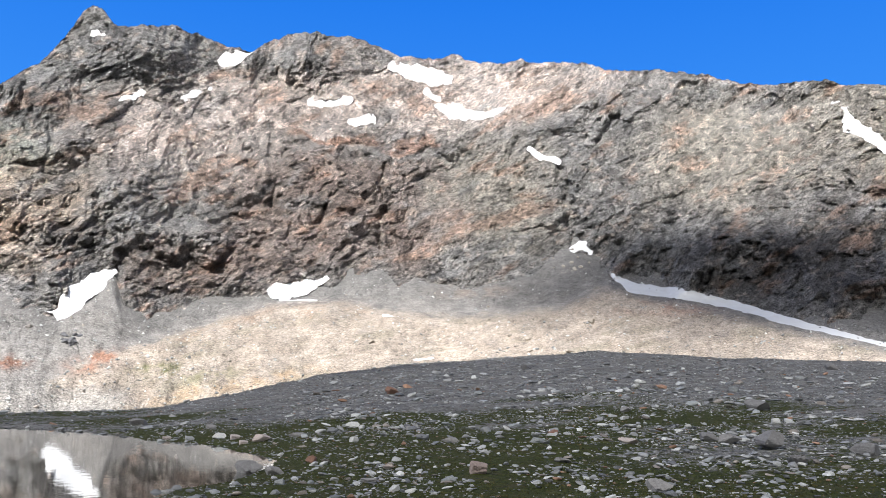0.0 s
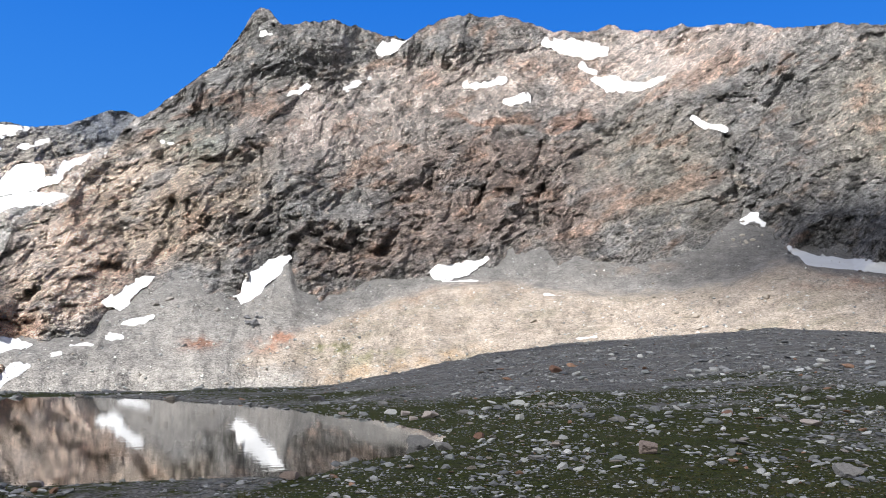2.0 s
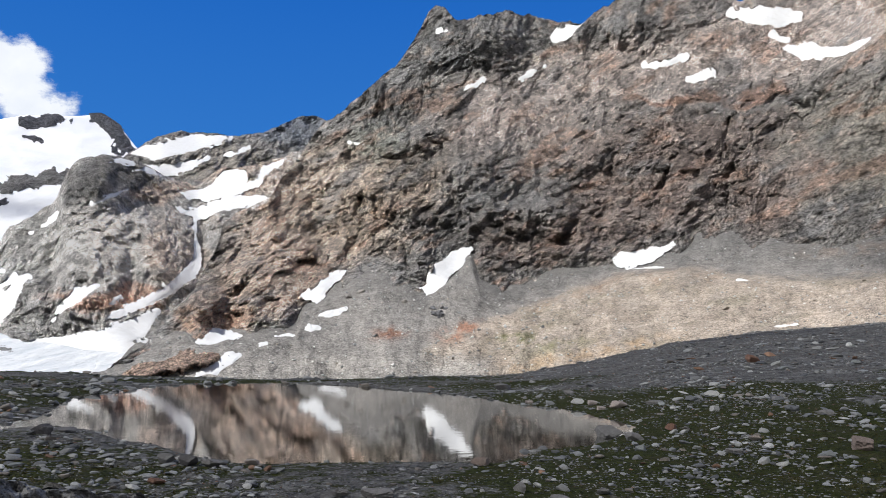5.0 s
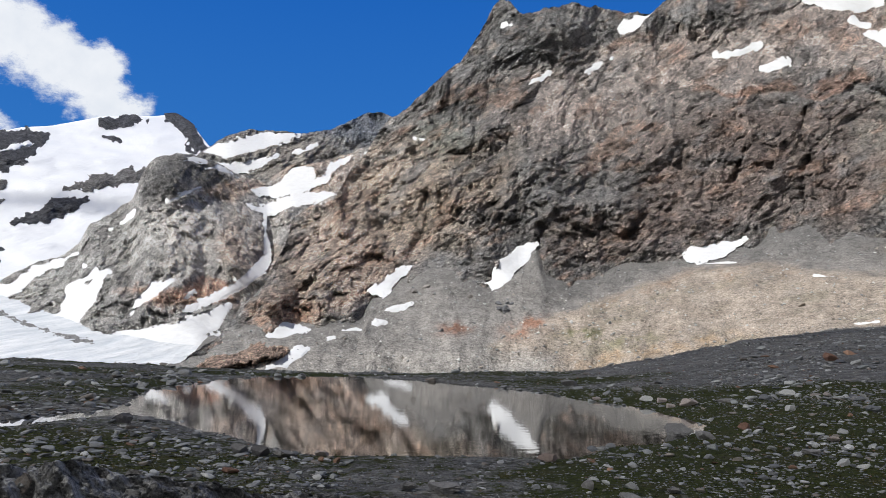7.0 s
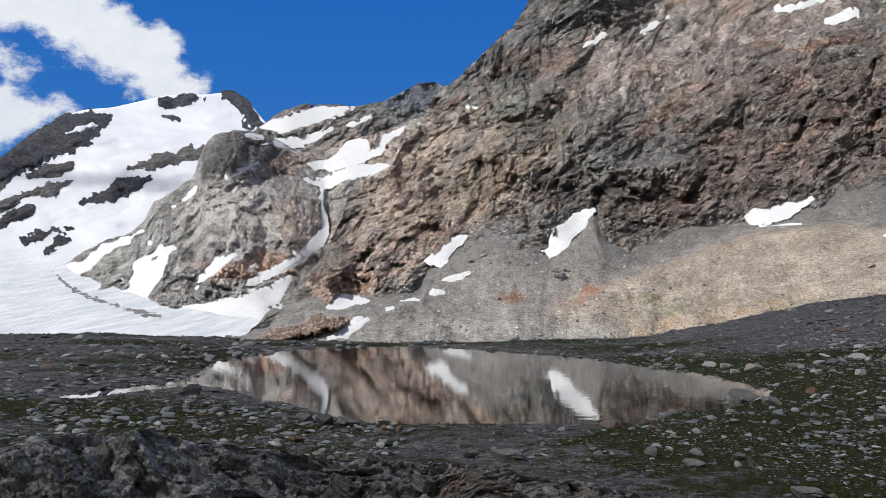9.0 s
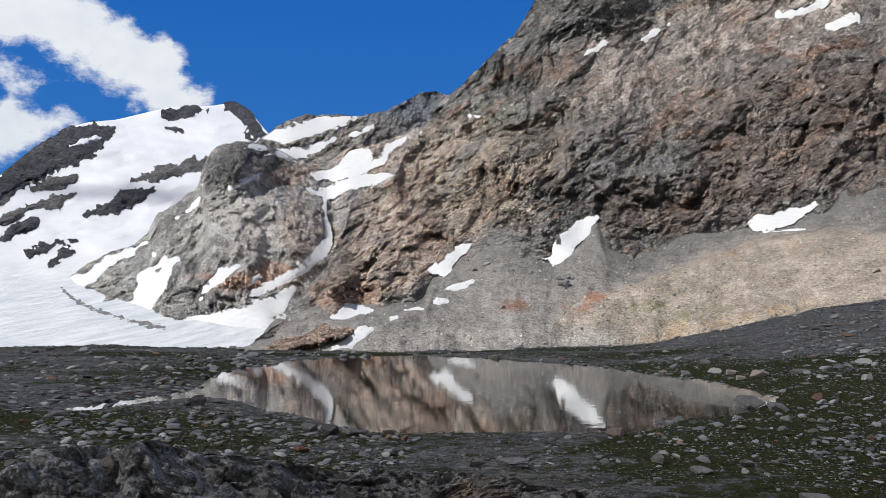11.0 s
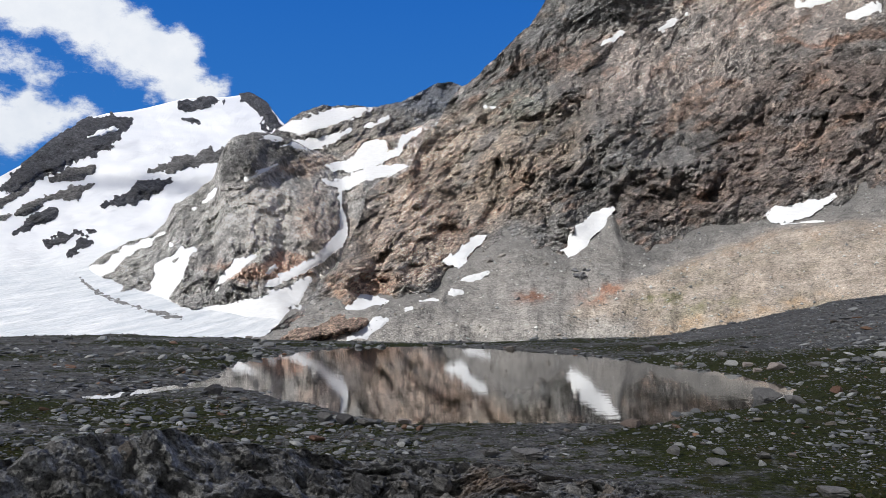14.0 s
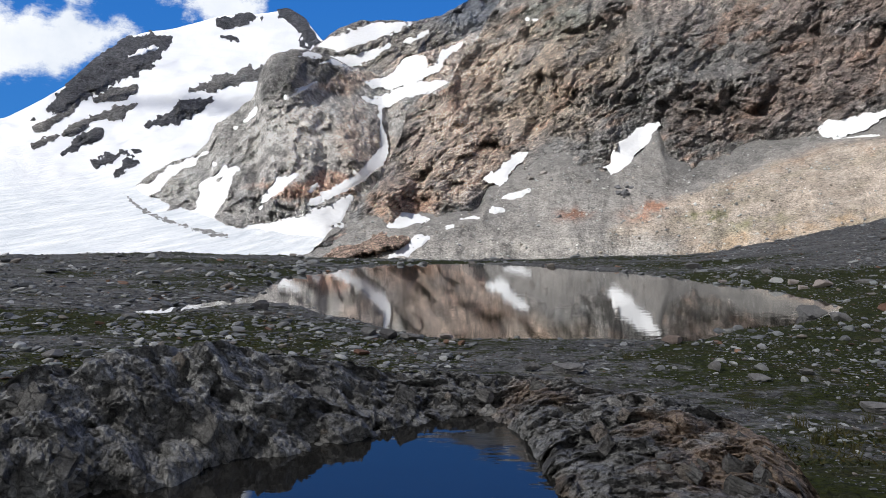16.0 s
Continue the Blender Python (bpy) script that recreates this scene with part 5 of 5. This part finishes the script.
def chip_shapes(count, seed):
    """Unit chips of stone with eight faces."""
    V = np.array([(1, 0, 0), (0, 1, 0), (-1, 0, 0), (0, -1, 0), (0, 0, 1), (0, 0, -1)], float)
    F = np.array([(0, 1, 4), (1, 2, 4), (2, 3, 4), (3, 0, 4), (1, 0, 5), (2, 1, 5), (3, 2, 5), (0, 3, 5)])
    rng = np.random.default_rng(seed)
    return [V * rng.uniform(0.7, 1.25, (6, 1)) + rng.normal(0, 0.2, (6, 3)) * (1, 1, 0.6) for _ in range(count)], F


STONE_TONES = np.array([(0.31, 0.305, 0.296), (0.42, 0.41, 0.388), (0.56, 0.54, 0.50), (0.19, 0.19, 0.19), (0.29, 0.25, 0.21), (0.30, 0.305, 0.29), (0.34, 0.20, 0.13)]) * (0.97, 1.0, 1.05)


LAY_B, LAY_D = np.arange(-45, 75, 0.25), np.geomspace(3, 170, 420)
_x, _y = LAY_D[None] * np.sin(np.radians(LAY_B))[:, None], LAY_D[None] * np.cos(np.radians(LAY_B))[:, None]
LAY_Z = ground_z(_x.ravel(), _y.ravel(), False).reshape(_x.shape)


def ground_at(b, e):
    """The ground along a bearing and rise from the viewpoint: level distance and height."""
    b, e = np.asarray(b, float), np.asarray(e, float)
    row = LAY_Z[np.clip(np.round((b + 45) / 0.25).astype(int), 0, len(LAY_B) - 1)]
    under = EYE + LAY_D[None] * np.tan(np.radians(e))[:, None] <= row
    k = np.where(under.any(1), under.argmax(1), len(LAY_D) - 1)
    return LAY_D[k], row[np.arange(len(b)), k], under.any(1)


def scatter(name, count, px_lo, px_hi, seed, divisions, material, bear=(-38, 67), rise=(-17.5, 1.9), power=3.2):
    """Stones strewn over the ground, thinned where turf or water is: arrays of place, size, turn, tone and shape."""
    rng = np.random.default_rng(seed)
    b, e = rng.uniform(*bear, count), rng.uniform(*rise, count)
    d, z, ok = ground_at(b, e)
    x, y = d * np.sin(np.radians(b)), d * np.cos(np.radians(b))
    size = d * np.radians(px_lo + (px_hi - px_lo) * rng.random(count) ** power) * 0.5
    p = np.stack([x, y, 0 * x], 1)
    gap = lake_gap(x, y)
    thin = fbm(p, 5, 3, 0.6, seed) + 0.5 * fbm(p, 1.5, 2, 0.6, seed + 1)
    ok &= (gap > -0.3) & (d < CREST_D(b) + 3) & (rng.random(count) < 0.5 + 1.6 * thin) & ~((d < LIP_D(b) + 0.9) & (b > -75) & (b < 26)) & (size < 0.45)
    keep = np.nonzero(ok)[0]
    flat = rng.uniform(0.15, 0.5, count)
    turn = rng.uniform(0, 2 * np.pi, count)
    tone = STONE_TONES[rng.choice(7, count, p=[.22, .26, .2, .13, .07, .09, .03])] * rng.uniform(0.6, 1.25, (count, 1))
    return [(x[i], y[i], z[i], size[i], flat[i], turn[i], tone[i], int(rng.integers(1e6))) for i in keep]


def strewn(name, stones, shapes, F, label, material):
    """Many stones as one mass."""
    V, Q, T = [], [], []
    off = 0
    for x, y, z, s, flat, turn, tone, k in stones:
        W = shapes[k % len(shapes)] * (s, s * (0.6 + 0.4 * ((k // 7) % 10) / 10), s * flat)
        tilt = 0.25 * math.sin(k)
        W = np.stack([W[:, 0], W[:, 1], W[:, 2] + tilt * W[:, 0]], 1)
        c, sn = math.cos(turn), math.sin(turn)
        V.append(np.stack([W[:, 0] * c - W[:, 1] * sn + x, W[:, 0] * sn + W[:, 1] * c + y, W[:, 2] + z + s * flat * 0.45], 1))
        Q.append(F + off)
        T.append(np.tile(tone, (len(W), 1)))
        off += len(W)
    ob = new(name, mesh_from(name, np.concatenate(V), np.concatenate(Q), material, np.concatenate(T)))
    return tagged(ob, label, name.replace("_", " "), kind="stuff")


FINE, FINE_F = stone_shapes(14, 2, 21)
TINY, TINY_F = chip_shapes(16, 22)
field = scatter("stones", 15000, 0.14, 0.8, 31, 2, M_STONE, power=3.6)
field += scatter("stones", 2600, 0.2, 1.1, 36, 2, M_STONE, bear=(-38, -2), rise=(-11, -1.8), power=2.8)
field += scatter("stones", 5200, 0.16, 0.9, 37, 2, M_STONE, bear=(24, 67), rise=(-9, 0.8), power=2.8)
field += scatter("stones", 1300, 0.3, 1.1, 39, 2, M_STONE, bear=(-38, -6), rise=(-10.5, -2.4), power=3.0)
field += scatter("stones", 900, 0.25, 0.9, 40, 2, M_STONE, bear=(6, 30), rise=(-16, -6), power=2.6)
strewn("field_stones", [q for q in field if q[3] / math.hypot(q[0], q[1]) > 0.0021], FINE, FINE_F, "angular grey stones strewn over the turf", M_STONE)
SMALL, SMALL_F = stone_shapes(14, 1, 23)
strewn("small_stones", [q for q in field if q[3] / math.hypot(q[0], q[1]) <= 0.0021], SMALL, SMALL_F, "small angular grey stones strewn over the turf", M_STONE)
gravel = scatter("gravel", 120000, 0.06, 0.3, 32, 1, M_STONE, power=1.9)
gravel = [(*q[:6], q[6] * 0.72, q[7]) for q in gravel]
gravel += scatter("gravel", 60000, 0.06, 0.22, 38, 1, M_STONE, bear=(10, 67), rise=(-4.5, 1.9), power=2.2)
strewn("gravel", gravel, TINY, TINY_F, "small broken grey stones covering the ground", M_STONE)


def scree_stones():
    rng = np.random.default_rng(41)
    n = 15000
    b = rng.uniform(-13, 66, n)
    e = rng.uniform(-2.8, 8, n)
    ok = (e < FOOT(b) - 0.1)
    b, e = b[ok], e[ok]
    D, R, _ = scree_relief(b[None], e[None])
    P = spot(b, e, (D + R)[0])
    out = []
    for i in range(len(b)):
        s = 0.10 + 0.6 * rng.random() ** 9
        out.append((*P[i], s, rng.uniform(0.5, 0.9), rng.uniform(0, 6.28), STONE_TONES[rng.integers(0, 6)] * rng.uniform(0.95, 1.5), int(rng.integers(1e6))))
    strewn("scree_blocks", out, TINY, TINY_F, "scattered pale blocks lying on the scree slope", M_STONE)


scree_stones()

# boulders that stand out: bearing, rise of the foot, breadth in degrees, height to breadth, colour
BOULDERS = [
    (-17.5, -5.72, 1.55, 0.55, COAL), (-15.9, -5.74, 1.63, 0.25, SLATE), (-8.5, -8.24, 1.55, 0.60, COAL), (-6.8, -8.32, 2.04, 0.35, GREY), (-4.3, -8.24, 1.22, 0.35, PALE),
    (11.7, -8.49, 2.04, 0.35, BROWN), (4.4, -10.84, 2.94, 0.40, GREY), (1.7, -10.71, 2.04, 0.40, GREY), (20.5, -6.5, 2.3, 0.50, SLATE), (22.1, -6.6, 1.63, 0.50, GREY),
    (21.2, -4.46, 1.46, 0.45, PALE), (20.0, -4.59, 0.73, 0.50, PALE), (14.3, -10.31, 1.06, 0.90, GREY), (-30.6, -8.39, 1.96, 0.40, GREY), (-9.9, -8.01, 1.39, 0.60, SLATE),
]
BOULDERS += [
    (-10.4, -9.27, 1.39, 0.40, RUST), (6.5, -7.81, 1.22, 0.25, SLATE), (17.4, -6.83, 1.22, 0.30, PALE), (24.1, -12.28, 2.45, 0.45, GREY), (20.0, -10.22, 1.47, 0.40, GREY),
    (17.2, -10.83, 1.84, 0.30, GREY), (-26.0, -6.05, 1.63, 0.35, GREY), (-28.5, -8.93, 1.22, 0.50, SLATE), (36.3, -6.62, 1.55, 0.75, BROWN), (23.5, -4.12, 1.39, 0.30, GREY),
    (55.7, -4.50, 2.69, 0.60, SLATE), (54.8, -2.11, 1.88, 0.50, SLATE), (30.0, -1.21, 1.06, 0.70, RUST), (13.1, -3.26, 1.39, 0.40, GREY), (24.7, -5.83, 1.14, 0.50, RUST),
    (15.0, -4.24, 0.73, 0.50, PALE), (57.0, -5.39, 2.04, 0.40, SLATE), (48.5, -7.42, 2.20, 0.50, GREY), (51.7, -4.09, 1.63, 0.50, SLATE),
]
BOULDERS += [
    (53.1, -4.23, 1.80, 0.45, GREY), (19.4, -4.31, 0.82, 0.50, PALE), (34.2, -4.50, 1.39, 0.35, GREY), (41.5, -3.95, 1.06, 0.50, RUST), (46.5, -4.42, 1.63, 0.30, PALE),
    (42.1, -5.76, 1.47, 0.30, GREY), (39.4, 0.52, 0.65, 0.80, SLATE), (61.2, -4.61, 2.45, 0.40, SLATE), (28.7, -7.18, 1.39, 0.40, GREY), (29.9, -6.35, 1.22, 0.40, PALE),
    (17.8, -3.54, 0.90, 0.40, GREY), (59.4, 0.6, 1.06, 0.50, SLATE), (46.4, -2.34, 0.98, 0.50, GREY), (31.6, -3.66, 1.22, 0.30, GREY),
]
WORDS = {COAL: "near-black", SLATE: "dark slate-grey", GREY: "grey", PALE: "pale pinkish-grey", BROWN: "rounded brown", RUST: "rust-red"}


def build_boulders():
    shapes, F = stone_shapes(12, 4, 51)
    at = np.array([(q[0], q[1]) for q in BOULDERS])
    d, z, _ = ground_at(at[:, 0], at[:, 1])
    for i, (b, e, w, tall, tone) in enumerate(BOULDERS):
        half = d[i] * math.radians(w) * 0.44
        W = shapes[i % 12] * (half, half * 0.75, half * tall * 1.15)
        W = W * (1 + 0.11 * fbm(W / half + i, 0.8, 4, 0.6, 60 + i)[:, None])
        c, s = math.cos(math.radians(-b)), math.sin(math.radians(-b))
        W = np.stack([W[:, 0] * c - W[:, 1] * s, W[:, 0] * s + W[:, 1] * c, W[:, 2]], 1)
        mul = 0.85 if tone in (PALE, RUST) else 1.0
        ob = new("boulder", mesh_from("boulder", W, F, M_STONE, np.tile(np.array(tone) * mul, (len(W), 1))))
        dd = d[i] + half * 0.5
        ob.location = (dd * math.sin(math.radians(b)), dd * math.cos(math.radians(b)), z[i] + half * tall * 0.7)
        where = "at the water's edge" if abs(lake_gap(np.array([ob.location.x]), np.array([ob.location.y]))[0]) < 1.2 else "on stony turf"
        tagged(ob, f"{WORDS[tone]} angular boulder lying {where}", "boulder", "boulders round the tarn")


build_boulders()


def lone_stones():
    """The larger stones near the viewpoint, each a thing of its own."""
    shapes, F = stone_shapes(10, 3, 71)
    meshes = []
    for k, W in enumerate(shapes):
        tone = STONE_TONES[k % 6]
        meshes.append(mesh_from("stone", W * (1, 0.78, 0.5), F, M_STONE, np.tile(tone, (len(W), 1))))
    stones = scatter("stone", 900, 0.4, 1.15, 33, 2, M_STONE, rise=(-13.5, -2.2))[:260]
    for x, y, z, s, flat, turn, tone, k in stones:
        ob = new("stone", meshes[k % 10])
        ob.matrix_world = pose(x, y, z + s * 0.2, 6 * math.sin(k), 8 * math.cos(k), math.degrees(turn)) @ Matrix.Diagonal((s, s, s * (0.7 + flat), 1))
        tagged(ob, "angular grey stone with lichen lying on the ground", "stone", "loose stones")


lone_stones()


def build_tufts():
    """Short grass and moss in clumps on the turf."""
    rng = np.random.default_rng(81)
    n = 9000
    b, e = rng.uniform(-36, 66, n), rng.uniform(-16, -2.6, n)
    d, z, ok = ground_at(b, e)
    x, y = d * np.sin(np.radians(b)), d * np.cos(np.radians(b))
    p = np.stack([x, y, 0 * x], 1)
    m = fbm(turned(p, 0, 0, 0, (2.2, 1, 1)), 7, 4, 0.55, 310)
    ok &= (m > 0.1) & (lake_gap(x, y) > 0.2) & ((d > LIP_D(b) + 1) | (b > 24))
    V, Q, T = [], [], []
    k = 0
    for i in np.nonzero(ok)[0]:
        hue = np.array((0.055, 0.06, 0.02)) * rng.uniform(0.6, 1.3) + np.array((0.05, 0.03, 0.005)) * rng.random()
        for _ in range(6):
            a, h, w = rng.uniform(0, 6.28), rng.uniform(0.015, 0.05), 0.006 + 0.0006 * d[i]
            ox, oy = rng.normal(0, 0.07, 2)
            lean = rng.normal(0, 0.04, 2)
            c = np.array((x[i] + ox, y[i] + oy, z[i]))
            s = np.array((math.cos(a) * w, math.sin(a) * w, 0))
            V += [c - s, c + s, c + np.array((lean[0], lean[1], h))]
            Q.append((k, k + 1, k + 2))
            T += [hue] * 3
            k += 3
    tagged(new("grass", mesh_from("grass", V, Q, M_GRASS, np.array(T))), "short alpine grass and moss between the stones", "grass", kind="stuff")


g_ = Nodes("alpine_grass")
M_GRASS = g_.done(g_.mix(g_.span(g_.noise(g_.here(), 3.0), 0.3, 0.7, 0.0, 0.5), g_.attr("tone"), (0.09, 0.075, 0.03)), 0.8, None, 0.2)
build_tufts()


# a few separate tufts of dry grass among the near stones: bearing, rise of the foot
def build_grass_tufts():
    rng = np.random.default_rng(91)
    spots = [(20.6, -14.6), (21.6, -13.9), (19.6, -13.6), (22.8, -14.9), (16.4, -12.6), (23.6, -12.9), (-28.0, -7.6), (-24.5, -7.2), (8.6, -9.6), (47.5, -8.0)]
    d, z, _ = ground_at([q[0] for q in spots], [q[1] for q in spots])
    for i, (b, e) in enumerate(spots):
        V, Q, T = [], [], []
        for k in range(38):
            a, h, w = rng.uniform(0, 6.28), rng.uniform(0.06, 0.17), 0.0035
            base = np.array((rng.normal(0, 0.045), rng.normal(0, 0.045), -0.02))
            lean = np.array((math.cos(a), math.sin(a), 0)) * h * rng.uniform(0.2, 0.8)
            side = np.array((-math.sin(a), math.cos(a), 0)) * w
            mid, tip = base + 0.45 * lean + (0, 0, 0.65 * h), base + lean + (0, 0, h)
            n = len(V)
            V += [base - side, base + side, mid + 0.7 * side, mid - 0.7 * side, tip, tip]
            Q += [(n, n + 1, n + 2, n + 3), (n + 3, n + 2, n + 4, n + 5)]
            hue = np.array((0.13, 0.12, 0.045)) * rng.uniform(0.6, 1.3)
            T += [hue] * 6
        ob = new("grass_tuft", mesh_from("grass_tuft", V, Q, M_GRASS, np.array(T)))
        ob.location = (d[i] * math.sin(radians(b)), d[i] * math.cos(radians(b)), z[i])
        tagged(ob, "tuft of thin dry yellow-green grass growing between stones", "grass tuft", "grass tufts")


build_grass_tufts()


def fallen_blocks(bc, ec, sb, se, count, tone, words, seed):
    """Blocks fallen from the cliff, lying together on the scree."""
    rng = np.random.default_rng(seed)
    shapes, F = stone_shapes(6, 3, seed)
    for k in range(count):
        b, e = bc + sb * rng.normal(), ec + se * rng.normal()
        D, R, _ = scree_relief(np.array([[b]]), np.array([[e]]))
        p = spot(np.array([b]), np.array([e]), (D + R)[0])[0]
        half = rng.uniform(0.5, 1.7) ** 1.5 * 0.75
        W = shapes[k % 6] * (half, half * 0.8, half * rng.uniform(0.5, 0.9))
        ob = new("fallen_block", mesh_from("fallen_block", W, F, M_STONE, np.tile(np.array(tone) * rng.uniform(0.85, 1.2), (len(W), 1))))
        ob.matrix_world = pose(p[0], p[1], p[2] + half * 0.2, rng.uniform(-15, 15), rng.uniform(-15, 15), rng.uniform(0, 360))
        tagged(ob, words, "fallen block", "fallen blocks on the scree")


fallen_blocks(42.3, 8.0, 0.9, 0.45, 16, (0.46, 0.42, 0.37), "pale angular block fallen from the cliff onto scree", 95)
fallen_blocks(8.4, 2.25, 0.4, 0.2, 12, (0.13, 0.13, 0.14), "dark angular block lying on the grey scree", 96)
fallen_blocks(38, 3.0, 4.5, 0.9, 10, (0.33, 0.29, 0.25), "lone brownish block lying on the moraine mound", 97)
fallen_blocks(2.0, 3.4, 1.6, 0.5, 12, (0.27, 0.25, 0.235), "grey angular block lying below the crags", 98)
